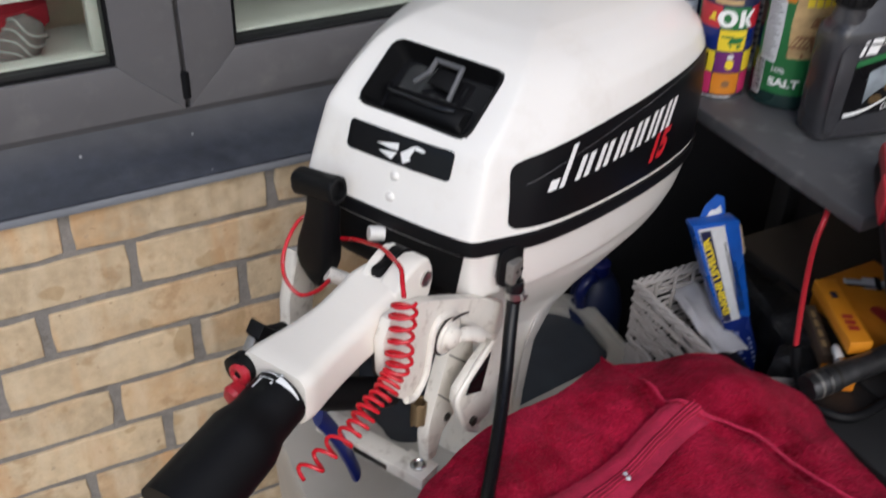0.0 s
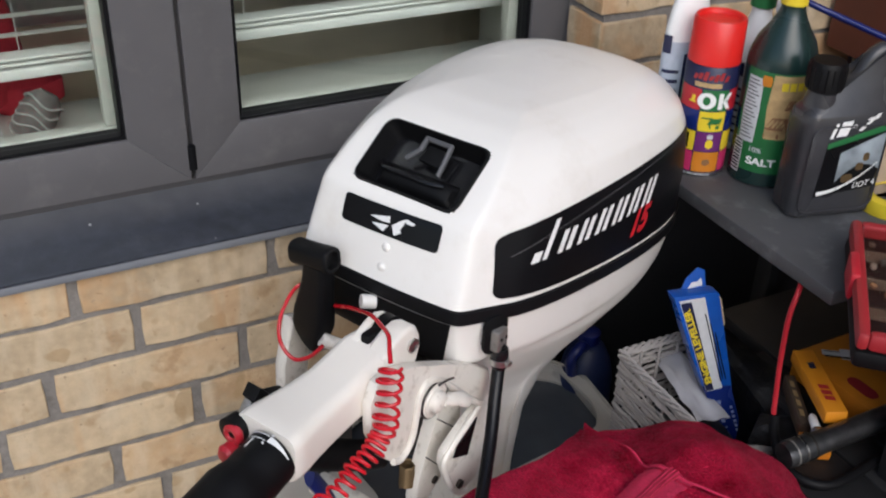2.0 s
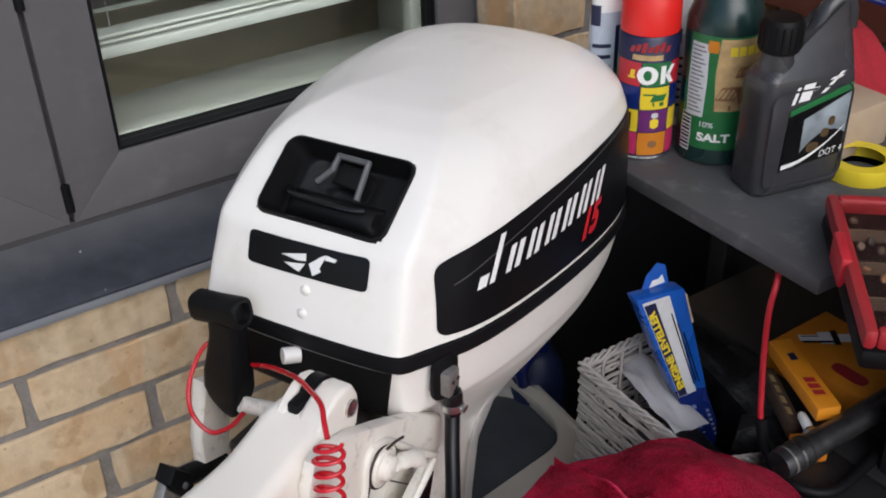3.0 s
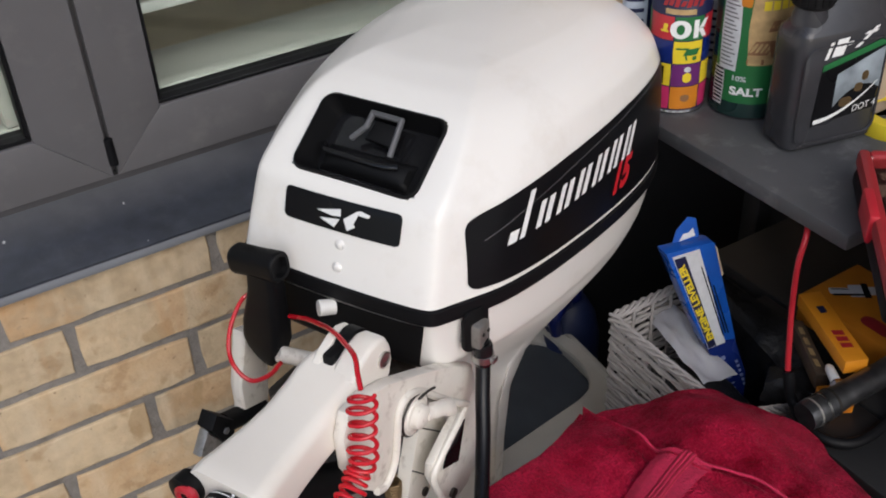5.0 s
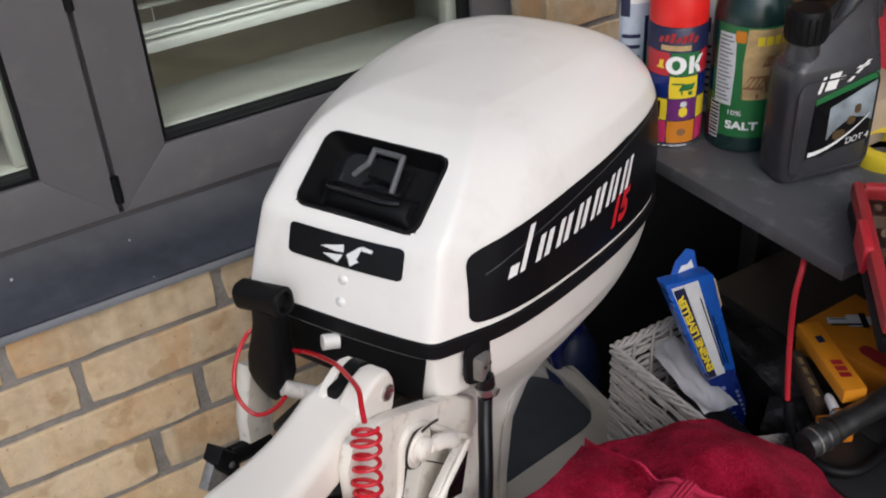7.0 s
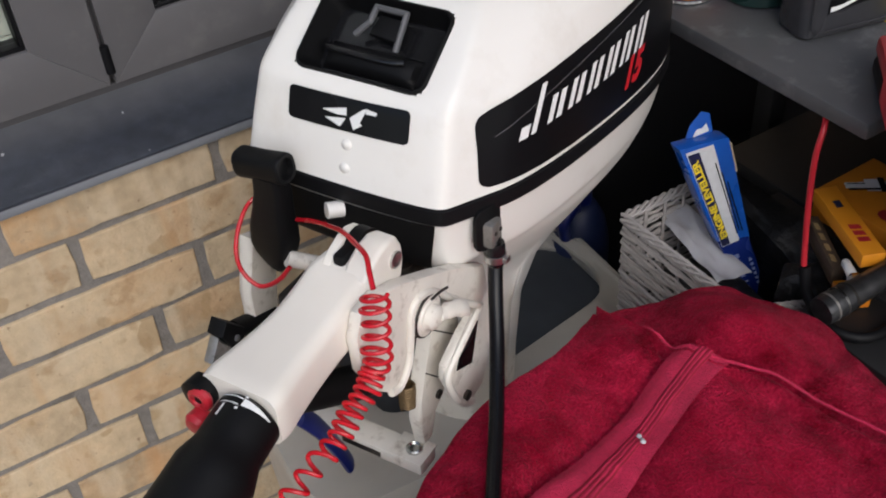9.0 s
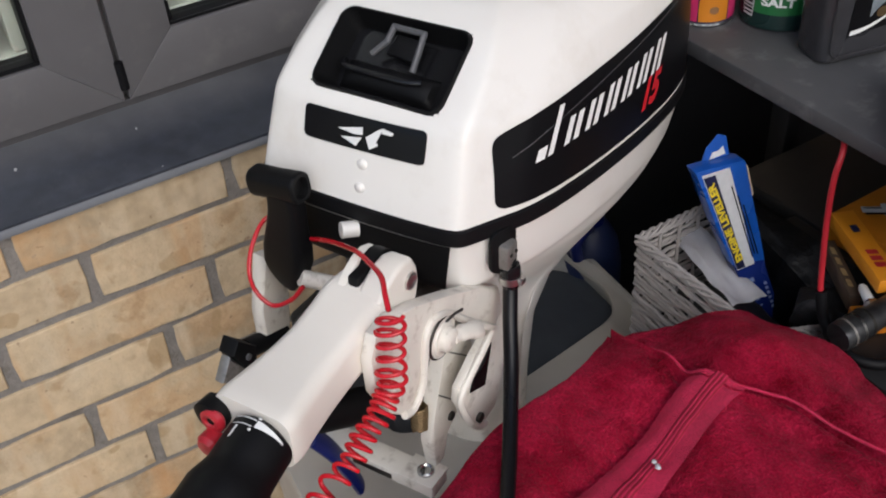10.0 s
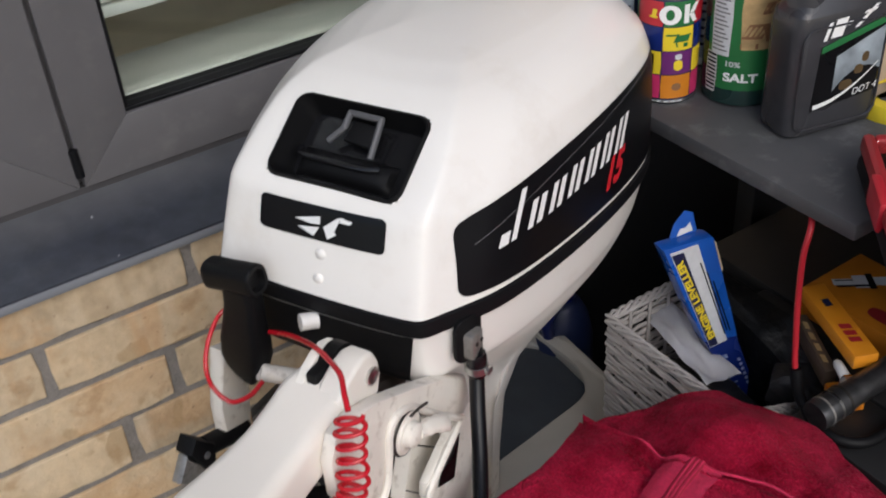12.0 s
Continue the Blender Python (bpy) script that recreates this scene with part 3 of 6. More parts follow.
strap = joined(*[tube([a, b], 0.0024, 8) for a, b in zip(loop, loop[1:])], *[moved(lathe([(0.0005, -0.0024), (0.0018, -0.0016), (0.0024, 0.0), (0.0018, 0.0016), (0.0005, 0.0024)], 10), at(*p)) for p in loop[1:4]])
part("latch_loop", moved(strap, WIN), M_LATCH, tray_part, "dark grey plastic latch loop")

# stickers and print
plate = part("front_sticker", on_front(moved(disc_sheet(0.1020, 0.0228, 0.004, 60, 24), pose(0, 0, 0, 0, 0, 1.2)), 0.002, 0.0517), M_STICKER, motor, "black front sticker with a white winged mark")
mark = bmesh.new()
for poly in (((-0.024, 0.0015), (-0.003, 0.0065), (-0.0025, 0.0012), (-0.010, 0.0002)), ((-0.021, -0.0035), (-0.003, -0.0008), (-0.0075, -0.0075)), ((0.0, 0.0), (0.010, 0.0075), (0.0135, 0.009), (0.0115, 0.004), (0.009, -0.0015), (0.011, -0.003), (0.004, -0.0075)),
             ((0.0135, 0.009), (0.0225, 0.0078), (0.021, 0.0055), (0.0125, 0.0055))):
    mark.faces.new([mark.verts.new((x, y, 0)) for x, y in poly])
part("winged_mark", on_front(mark, -0.0012, 0.0505, 0.0014), M_STICKER_WHITE, plate)
for z in (0.031, 0.0146):
    bm = bmesh.new()
    bmesh.ops.create_uvsphere(bm, u_segments=16, v_segments=8, radius=0.0042)
    p = cast(COWL_TREE, (-0.6, 0, z), (1, 0, 0), 0)
    part("plug", moved(bm, at(*p) @ Matrix.Diagonal((0.6, 1, 1, 1))), M_WHITE, motor, "small round white plug")


def flank(u, v):
    x = 0.0232 + 0.350 * u ** 1.7
    low = drop(x) + 0.0034 + 0.0022 * math.exp(-(x - 0.025) / 0.03)
    high = float(np.interp(x, (0.025, 0.043, 0.074, 0.104, 0.139, 0.180, 0.229, 0.38), (0.0555, 0.0592, 0.0636, 0.0664, 0.0689, 0.0707, 0.0729, 0.076)))
    near = max(0.0, 0.011 - (x - 0.0232))
    cut = 0.011 - math.sqrt(max(0.0, 0.011 ** 2 - near ** 2))
    low, high = low + cut * 0.8, high - cut
    return (x + 0.0105 * (low + (high - low) * v) / 0.055 * (1 - u) ** 6, low + (high - low) * v, 0)


decal = part("side_sticker", on_side(sheet(flank, 90, 14)), M_STICKER, motor, "black flank sticker with white and red print")
LEAN, BASE = 0.57, 0.0292


def stroke(x0, x1, low, high):
    """A leaning bar of the white print, its foot standing on the base line."""
    return (x0 + LEAN * low, BASE + low, x1 + LEAN * low, BASE + high, LEAN * (high - low))


word = [stroke(0.0730, 0.0785, -0.0005, 0.0315), stroke(0.0610, 0.0700, -0.0005, 0.0080)]
for k in range(6):
    x0, tall = 0.0902 + 0.0251 * k, 0.0185 + 0.0013 * k
    word += [stroke(x0, x0 + 0.0062, 0.0, tall), stroke(x0 + 0.0104, x0 + 0.0171, 0.0, tall)]
part("white_print", on_side(bars(word), 0.0, 0.0, 0.0014), M_STICKER_WHITE, decal)
num = letters("15", 0.033, 0.45, 0.0016)
part("red_print", on_side(num, 0.2140, 0.0150, 0.0014), M_STICKER_RED, decal)
pin = spline([(0.0445, 0.0392, 0), (0.0873, 0.0495, 0), (0.1523, 0.0595, 0), (0.2441, 0.0683, 0), (0.30, 0.071, 0)], 12)
part("white_line", on_side(sheet(lambda u, v: (lambda p: (p.x, p.y + 0.0006 * v, 0))(along(pin, u)), 60, 1), lift=0.0012), M_GREY_PLASTIC, decal, "thin grey line across the sticker")

# the black seal, the white lower pan and the leg
seam = [[(b, l, z + drop(b)) for b, l in outline(*q)] for z, q in ((-0.0005, (-0.0095, 0.0865, 0.1305, 0.3995)), (-0.0015, (-0.0115, 0.0885, 0.133, 0.402)), (-0.0115, (-0.0115, 0.0885, 0.133, 0.402)), (-0.0135, (-0.0112, 0.0882, 0.1325, 0.4015)))]
part("seal_strip", loft(seam), M_RUBBER, motor, "black rubber strip under the cowl")
PAN = [(-0.0115, -0.009, 0.086, 0.130, 0.397), (-0.035, -0.0055, 0.085, 0.128, 0.391), (-0.059, -0.002, 0.084, 0.125, 0.382), (-0.063, 0.002, 0.081, 0.122, 0.379), (-0.066, 0.022, 0.072, 0.122, 0.378), (-0.085, 0.035, 0.070, 0.116, 0.362), (-0.115, 0.05, 0.060, 0.099, 0.325),
       (-0.145, 0.072, 0.050, 0.078, 0.275), (-0.18, 0.092, 0.040, 0.059, 0.238), (-0.23, 0.108, 0.034, 0.046, 0.218), (-0.30, 0.115, 0.030, 0.042, 0.21)]
pan_bm = loft([[(b, l, z + drop(b) * max(0.0, 1 + (z + 0.0115) / 0.10)) for b, l in outline(bf, wf, wm, br)] for z, bf, wf, wm, br in levels(PAN, 90, 3)])
pan_bm.normal_update()
PAN_TREE = BVHTree.FromBMesh(pan_bm)
part("lower_pan", pan_bm, M_WHITE, motor, "white lower engine pan tapering to the leg")
LEG = [(-0.30, 0.115, 0.030, 0.042, 0.21), (-0.55, 0.11, 0.028, 0.038, 0.20), (-0.72, 0.10, 0.024, 0.03, 0.20)]
part("leg", loft([[(b, l, z) for b, l in outline(*q)] for z, *q in LEG]), M_WHITE_OLD, motor, "white leg going down into the tub")
part("cavitation_plate", prism([(b, l) for b, l in outline(0.03, 0.05, 0.085, 0.3, 3)], -0.727, -0.7205, 0.002), M_WHITE_OLD, motor)
part("gearcase", tube([(0.02, 0, -0.82), (0.05, 0, -0.82), (0.12, 0, -0.82), (0.2, 0, -0.82), (0.25, 0, -0.82)], [0.006, 0.03, 0.036, 0.032, 0.02], 20), M_WHITE_OLD, motor)
part("skeg", moved(prism([(0.06, -0.72), (0.2, -0.72), (0.2, -0.86), (0.19, -0.985), (0.13, -0.99), (0.09, -0.86)], -0.006, 0.006, 0.002), pose(0, 0, 0, 90)), M_WHITE_OLD, motor)
panel = sheet(lambda u, v: (-0.092 + 0.166 * u + 0.020 * (1 - v) * u * -0.5, -0.0615 + 0.0498 * v, 0), 24, 6)
part("front_panel", on_front(panel, 0, 0, 0.0025, PAN_TREE), M_BLACK, motor, "matt black front panel under the cowl")
part("panel_lug", moved(lathe([(0.003, 0), (0.0062, 0.0003), (0.0062, 0.0125), (0.0058, 0.0130), (0.001, 0.0132)], 24), at(-0.010, 0.002, -0.0185) @ pose(0, 0, 0, 0, -82, -38)), M_WHITE, motor, "white round lug on the black panel")

# starter handle: a square cross grip on a broad stem
GRIP = at(-0.031, 0.0530, 0.0165) @ pose(0, 0, 0, -7)
grip_rings = [[(x, y, z) for x, z in rounded(0.0205 * k, 0.0225 * k, 0.0082 * k, 6)] for y, k in ((0.0218, 0.90), (0.0206, 0.97), (0.0185, 1.0), (0.0, 0.97), (-0.0175, 1.0), (-0.0206, 0.99), (-0.0216, 0.93), (-0.0214, 0.70), (-0.0165, 0.62))]
handle = part("starter_handle", moved(loft(grip_rings), GRIP), M_BLACK, motor, "black rubber starter handle with a square cross grip")
stem = []
for z, mid, w, d in ((0.010, 0.0480, 0.030, 0.019), (-0.004, 0.0485, 0.033, 0.020), (-0.020, 0.0520, 0.036, 0.022), (-0.040, 0.0560, 0.044, 0.024), (-0.056, 0.0585, 0.045, 0.025), (-0.066, 0.0595, 0.038, 0.023), (-0.076, 0.0605, 0.025, 0.018), (-0.084, 0.061, 0.013, 0.012), (-0.087, 0.061, 0.008, 0.008)):
    stem.append([(-0.031 + x - 0.08 * z, mid + y, z) for x, y in rounded(d * 0.9, w * 0.82, min(d, w) * 0.26, 5)])
part("stem", loft(stem), M_BLACK, handle)

# tiller arm: flared white casting with two ears, a black hub and the dark twist grip
ARM = [(-0.066, -0.0390, -0.0765, 0.010, -0.036), (-0.078, -0.0340, -0.0768, 0.008, -0.037), (-0.092, -0.0295, -0.077, 0.005, -0.038), (-0.105, -0.0300, -0.077, 0.001, -0.039), (-0.130, -0.0305, -0.077, -0.004, -0.042), (-0.150, -0.0290, -0.0775, -0.006, -0.045), (-0.172, -0.0265, -0.080, -0.0070, -0.047), (-0.190, -0.0245, -0.0835, -0.0070, -0.048), (-0.197, -0.0255, -0.0825, -0.0080, -0.047)]
arm_rings = []
for x, left, right, top, low in levels(ARM, 40, 2):
    w, h = left - right, top - low
    arm_rings.append([(x, (left + right) / 2 + y, (top + low) / 2 + z) for y, z in rounded(w, h, 0.0098, 6)])
tiller = part("tiller_arm", loft(arm_rings), M_WHITE_ARM, motor, "white cast tiller arm pointing forward")
EAR = [(-0.095, -0.030), (-0.095, 0.003), (-0.084, 0.0105), (-0.074, 0.0150), (-0.064, 0.0165), (-0.055, 0.013), (-0.0505, 0.004), (-0.0495, -0.007), (-0.053, -0.019), (-0.063, -0.026), (-0.080, -0.030)]
for y0, y1 in ((-0.0768, -0.0575), (-0.0480, -0.0410)):
    part("ear", moved(prism(EAR, -(y1 - y0) / 2, (y1 - y0) / 2, min(0.0040, (y1 - y0) * 0.18), 3), at(0, (y0 + y1) / 2, 0) @ pose(0, 0, 0, 90)), M_WHITE_ARM, tiller)
part("pivot_hub", moved(lathe([(0.004, -0.0048), (0.0150, -0.0046), (0.0150, 0.0046), (0.004, 0.0048)], 24), at(-0.064, -0.0528, 0.002) @ pose(0, 0, 0, 90)), M_BLACK, tiller, "black pivot hub between the ears")
part("slot", box(-0.090, -0.060, -0.0570, -0.0485, -0.006, 0.0125, 0.002), M_BLACK, tiller, "black slot behind the hub")
part("pivot_screw", moved(lathe([(0.0062, -0.002), (0.0062, 0.0012), (0.0048, 0.0016), (0.003, 0.0005), (0.001, 0.0005)], 20), at(-0.061, -0.0775, -0.001) @ pose(0, 0, 0, 90)), M_STEEL, tiller, "recessed steel pivot screw")
grip_line = spline([(-0.186, -0.061, -0.0275), (-0.211, -0.0620, -0.0325), (-0.25, -0.065, -0.043), (-0.30, -0.068, -0.055)], 6)
grip = part("twist_grip", tube(grip_line, list(np.interp(range(len(grip_line)), [0, 2, 3, 8, 10, 18], [0.0150, 0.0160, 0.0208, 0.0214, 0.0258, 0.0270])), 24), M_BLACK, tiller, "black rubber twist grip")


def scale_mark(x0, x1, a0, a1, taper=0.0):
    def spot(u, v):
        x, a = x0 + (x1 - x0) * v * (1 - taper * u), radians(a0 + (a1 - a0) * u)
        k = (-0.186 - x) / 0.025
        return (x, -0.061 - 0.001 * k - 0.0217 * math.cos(a), -0.0275 - 0.005 * k + 0.0217 * math.sin(a))
    return sheet(spot, 12, 2)


scale = joined(scale_mark(-0.2015, -0.2065, 82, 28, 0.85), scale_mark(-0.2018, -0.2025, 84, 128), scale_mark(-0.2062, -0.2069, 86, 128), scale_mark(-0.1995, -0.2010, 78, 83), scale_mark(-0.2080, -0.2095, 84, 89), scale_mark(-0.2080, -0.2165, 110, 115))
part("throttle_scale", scale, M_STICKER_WHITE, grip, "white throttle marks")
knob = part("stop_button", moved(lathe([(0.004, 0), (0.0105, 0.001), (0.0115, 0.012), (0.008, 0.014), (0.002, 0.0145)], 20), at(-0.193, -0.027, -0.022) @ pose(0, 0, 0, 0, -95, 0)), M_BLACK, tiller, "black stop button with a red clip")
ring_ = tube([(-0.0135, 0.0055 * math.cos(2 * math.pi * k / 20), 0.0055 * math.sin(2 * math.pi * k / 20)) for k in range(21)], 0.0034, 8)
part("red_clip", moved(joined(ring_, moved(lathe([(0.003, 0), (0.0078, 0.001), (0.0084, 0.009), (0.006, 0.012), (0.001, 0.0125)], 20), at(-0.013, -0.001, -0.013) @ pose(0, 0, 0, 0, -95, 0))), at(-0.192, -0.031, -0.022)), M_RED, knob, "red plastic safety clip")
part("link_tube", tube([(-0.034, 0.043, -0.063), (-0.021, 0.030, -0.072), (-0.012, 0.021, -0.078)], 0.0065, 14), M_WHITE_OLD, motor, "short white link tube")

# red safety lanyard: a loop round the handle, over the arm, then a coil
cord = spline([(-0.048, 0.028, -0.056), (-0.054, 0.036, -0.067), (-0.060, 0.050, -0.074), (-0.062, 0.063, -0.064), (-0.058, 0.070, -0.050), (-0.044, 0.076, -0.037), (-0.026, 0.077, -0.026), (-0.016, 0.064, -0.022)], 8)
lanyard = part("lanyard", tube(cord, 0.0018, 8), M_CORD, motor, "red coiled safety lanyard hanging from the arm")
over = spline([(-0.03, 0.03, -0.025), (-0.041, 0.006, -0.011), (-0.054, -0.018, 0.002), (-0.071, -0.044, 0.017), (-0.082, -0.062, 0.022), (-0.095, -0.08, 0.027), (-0.106, -0.090, 0.025), (-0.113, -0.097, 0.020)], 8)
part("cord", tube(over, 0.0018, 8), M_CORD, lanyard)
axis = spline([(-0.1135, -0.099, 0.018), (-0.1150, -0.099, -0.002), (-0.1180, -0.099, -0.022), (-0.1220, -0.098, -0.040), (-0.1320, -0.098, -0.047), (-0.1450, -0.098, -0.052), (-0.1570, -0.098, -0.058), (-0.170, -0.098, -0.062), (-0.190, -0.097, -0.064), (-0.215, -0.096, -0.070)], 50)
coil, turn = [], 0.0
across = Vector((0.56, -0.83, 0.0))
for i, p in enumerate(axis):
    ahead = (axis[min(i + 1, len(axis) - 1)] - axis[max(i - 1, 0)]).normalized()
    s1 = (across - ahead * across.dot(ahead)).normalized()
    s2 = ahead.cross(s1)
    f = i / len(axis)
    turn += 2 * math.pi * (0.040 if f < 0.22 else 0.048 if f < 0.6 else 0.036)
    turn += 0.025 * math.sin(i * 0.11) + 0.02 * math.sin(i * 0.043 + 1)
    r = 0.0074 - 0.0014 * min(1.0, max(0.0, f - 0.25) * 4) + 0.022 * min(f, 0.06) + 0.0010 * math.sin(i * 0.23) + 0.0006 * math.sin(i * 0.071)
    coil.append(p + s1 * math.cos(turn) * r + s2 * math.sin(turn) * r * 0.62)
part("coil", tube(coil, 0.00150, 8), M_CORD, lanyard)

# fuel hose on the starboard side
hose_line = spline([(0.029, -0.100, -0.036), (0.033, -0.099, -0.048), (0.036, -0.098, -0.0595), (0.023, -0.105, -0.085), (0.0025, -0.117, -0.108), (-0.023, -0.1305, -0.125), (-0.052, -0.1455, -0.136), (-0.092, -0.165, -0.144), (-0.123, -0.181, -0.1455), (-0.17, -0.206, -0.147)], 8)
part("coupling_recess", moved(prism(rounded(0.025, 0.036, 0.007, 5), -0.002, 0.0016, 0.0008), at(0.0275, -0.0965, -0.0265) @ pose(0, 0, 0, 90, 0, -14)), M_BLACK, motor, "black recess for the fuel coupling")
hose = part("fuel_hose", tube(hose_line, 0.0057, 16), M_HOSE, motor, "black rubber fuel hose hanging from its coupling")
part("coupling", box(0.0215, 0.0365, -0.1045, -0.084, -0.0415, -0.0205, 0.0025), M_ALLOY, hose, "worn grey metal fuel coupling")
part("socket", moved(lathe([(0.0065, 0), (0.0076, 0.003), (0.0076, 0.016), (0.0066, 0.02)], 20), at(0.030, -0.1015, -0.0595)), M_BLACK_GLOSS, hose, "black hose socket")
for x in (0.0255, 0.0325):
    part("stud", moved(lathe([(0.0016, 0), (0.0016, 0.0012), (0.0005, 0.0014)], 10), at(x, -0.1042, -0.0285) @ pose(0, 0, 0, 90)), M_DARK_STEEL, hose)
part("hose_clamp", joined(moved(lathe([(0.0070, 0), (0.0086, 0.0005), (0.0086, 0.0062), (0.0070, 0.0067)], 24), at(0.0305, -0.1012, -0.0560)), box(0.0270, 0.0340, -0.1125, -0.1085, -0.0550, -0.0505, 0.001)), M_STEEL, hose, "bright hose clamp")


# stern bracket castings with pivot nut and clamp lever
def slab(name, outline_, y, thick, material, label="", bevel=0.0028, parent=None):
    return part(name, moved(prism(outline_, -thick / 2, thick / 2, bevel), at(0, y, 0) @ pose(0, 0, 0, 90)), material, parent or motor, label)


UPPER = [(-0.095, -0.002), (-0.070, -0.012), (-0.030, -0.032), (0.010, -0.054), (0.040, -0.074), (0.046, -0.102), (0.030, -0.108), (0.006, -0.086), (-0.014, -0.066), (-0.036, -0.044), (-0.054, -0.036), (-0.064, -0.042), (-0.066, -0.060), (-0.072, -0.083), (-0.084, -0.095), (-0.094, -0.091), (-0.106, -0.079), (-0.120, -0.050), (-0.122, -0.020), (-0.114, -0.004)]
upper = slab("stern_bracket", UPPER, -0.082, 0.010, M_WHITE_OLD, "white cast stern bracket, grimy at the edges")
edge = spline([(x, -0.088, z) for x, z in ((0.030, -0.106), (0.006, -0.085), (-0.014, -0.065), (-0.036, -0.043), (-0.054, -0.036), (-0.063, -0.043), (-0.066, -0.060), (-0.071, -0.082), (-0.083, -0.093), (-0.094, -0.090))], 4)
part("rib", tube(edge, 0.0030, 8), M_WHITE_OLD, upper)
OUTER = [(0.030, -0.104), (0.046, -0.100), (0.048, -0.140), (0.043, -0.170), (0.033, -0.192), (0.012, -0.196), (0.000, -0.188), (-0.010, -0.174), (-0.024, -0.140), (-0.022, -0.128), (0.005, -0.116)]
outer = slab("bracket_cheek", OUTER, -0.083, 0.008, M_WHITE_OLD, "white outer bracket cheek")
edge = spline([(x, -0.088, z) for x, z in ((0.030, -0.104), (0.008, -0.116), (-0.016, -0.130), (-0.023, -0.140), (-0.016, -0.160), (-0.008, -0.176), (0.002, -0.188), (0.012, -0.194))], 4)
part("rib", tube(edge, 0.0032, 8), M_WHITE_OLD, outer)
slab("data_plate", [(0.024, -0.117), (0.013, -0.152), (-0.009, -0.142), (0.001, -0.122)], -0.0880, 0.001, M_STICKER, "near-black data plate", 0.0, outer)
part("bolt", moved(lathe([(0.0045, 0), (0.0045, 0.003), (0.002, 0.0035)], 12), at(0.004, -0.087, -0.180) @ pose(0, 0, 0, 90)), M_DARK_STEEL, outer)
boss = at(-0.046, -0.086, -0.056) @ pose(0, 0, 0, 90)
nut = part("pivot_nut", moved(lathe([(0.0165, 0), (0.017, 0.0035), (0.0155, 0.0048), (0.0130, 0.0048), (0.0122, 0.0062), (0.0095, 0.0066), (0.0088, 0.0110), (0.0060, 0.0130), (0.0015, 0.0132)], 28), boss), M_WHITE_OLD, motor, "round white pivot nut")
part("grime_ring", moved(lathe([(0.0173, 0.0036), (0.0166, 0.0046), (0.0156, 0.0050)], 28, cap=False), boss), M_DARK_STEEL, nut)
part("clamp_lever", tube(spline([(-0.042, -0.0965, -0.056), (-0.030, -0.098, -0.060), (-0.018, -0.099, -0.067), (-0.008, -0.098, -0.0745)], 6), [0.0050] * 4 + [0.0060] * 6 + [0.0068] * 7 + [0.0050, 0.002], 12, 0.62), M_WHITE_OLD, motor, "flat white clamp lever")
part("split_pin", tube([(-0.050, -0.0965, -0.036), (-0.040, -0.0975, -0.036), (-0.031, -0.0975, -0.039)], 0.0010, 6), M_DARK_STEEL, nut, "dark split pin")
FOOT = [(0.002, -0.092), (0.030, -0.112), (0.034, -0.140), (0.030, -0.155), (0.014, -0.183), (0.004, -0.190), (-0.0120, -0.194), (-0.0150, -0.2203), (-0.0270, -0.2203), (-0.0320, -0.188), (-0.0280, -0.1698), (-0.0199, -0.1461), (-0.0055, -0.108)]
foot = slab("bracket_leg", FOOT, -0.060, 0.012, M_WHITE_OLD, "white bracket leg with dark seams")
for p, q in (((-0.0060, -0.112), (0.030, -0.146)), ((-0.0195, -0.1461), (0.0135, -0.1825))):
    part("seam_line", tube([(p[0], -0.0663, p[1]), (q[0], -0.0663, q[1])], 0.0006, 6), M_DARK_STEEL, foot)
part("bolt", moved(lathe([(0.004, 0), (0.004, 0.002), (0.002, 0.0025)], 12), at(-0.004, -0.066, -0.182) @ pose(0, 0, 0, 90)), M_DARK_STEEL, foot)
part("clamp_screw", tube([(-0.046, -0.075, -0.056), (-0.046, -0.01, -0.056)], 0.009, 14), M_STEEL, motor, "steel tilt tube")
part("inner_cheek", box(-0.035, 0.02, 0.0505, 0.060, -0.235, -0.105, 0.003), M_DARK_STEEL, motor, "dark inner bracket cheek")
bar = part("cross_bar", box(-0.046, -0.023, -0.073, 0.050, -0.236, -0.2235, 0.0025), M_WHITE_OLD, motor, "white cross bar between the bracket legs")
part("end_plate", box(-0.0475, -0.0215, -0.0735, -0.042, -0.2232, -0.2208, 0.001), M_WHITE_OLD, bar)
part("bolt", moved(lathe([(0.0070, 0), (0.0070, 0.002), (0.0055, 0.003), (0.0040, 0.0015), (0.001, 0.0015)], 20), at(-0.0345, -0.060, -0.2207)), M_STEEL, bar)
part("slot", box(-0.0465, -0.0460, -0.034, 0.004, -0.2330, -0.2275), M_DARK_STEEL, bar, smooth=False)
# The tube's dark colour also carries the shade of the bracket gap.
part("swivel", moved(lathe([(0.030, -0.17), (0.033, -0.166), (0.034, -0.075), (0.03, -0.068)], 24), at(0.012, -0.012, 0)), M_DARK_STEEL, motor, "greasy swivel tube, darkened for the shaded gap")
part("tilt_rod", tube([(-0.125, -0.015, -0.100), (-0.105, -0.02, -0.113), (-0.062, -0.030, -0.136), (-0.045, -0.034, -0.142)], 0.0140, 14), M_BLACK, motor, "black tilt rod")
spring = [(-0.031 + 0.0062 * math.cos(k * 0.9), -0.055 + 0.0062 * math.sin(k * 0.9), -0.152 - 0.00042 * k) for k in range(60)]
part("spring", tube(spring, 0.0013, 6), M_BRASS, motor, "dull bronze spring")
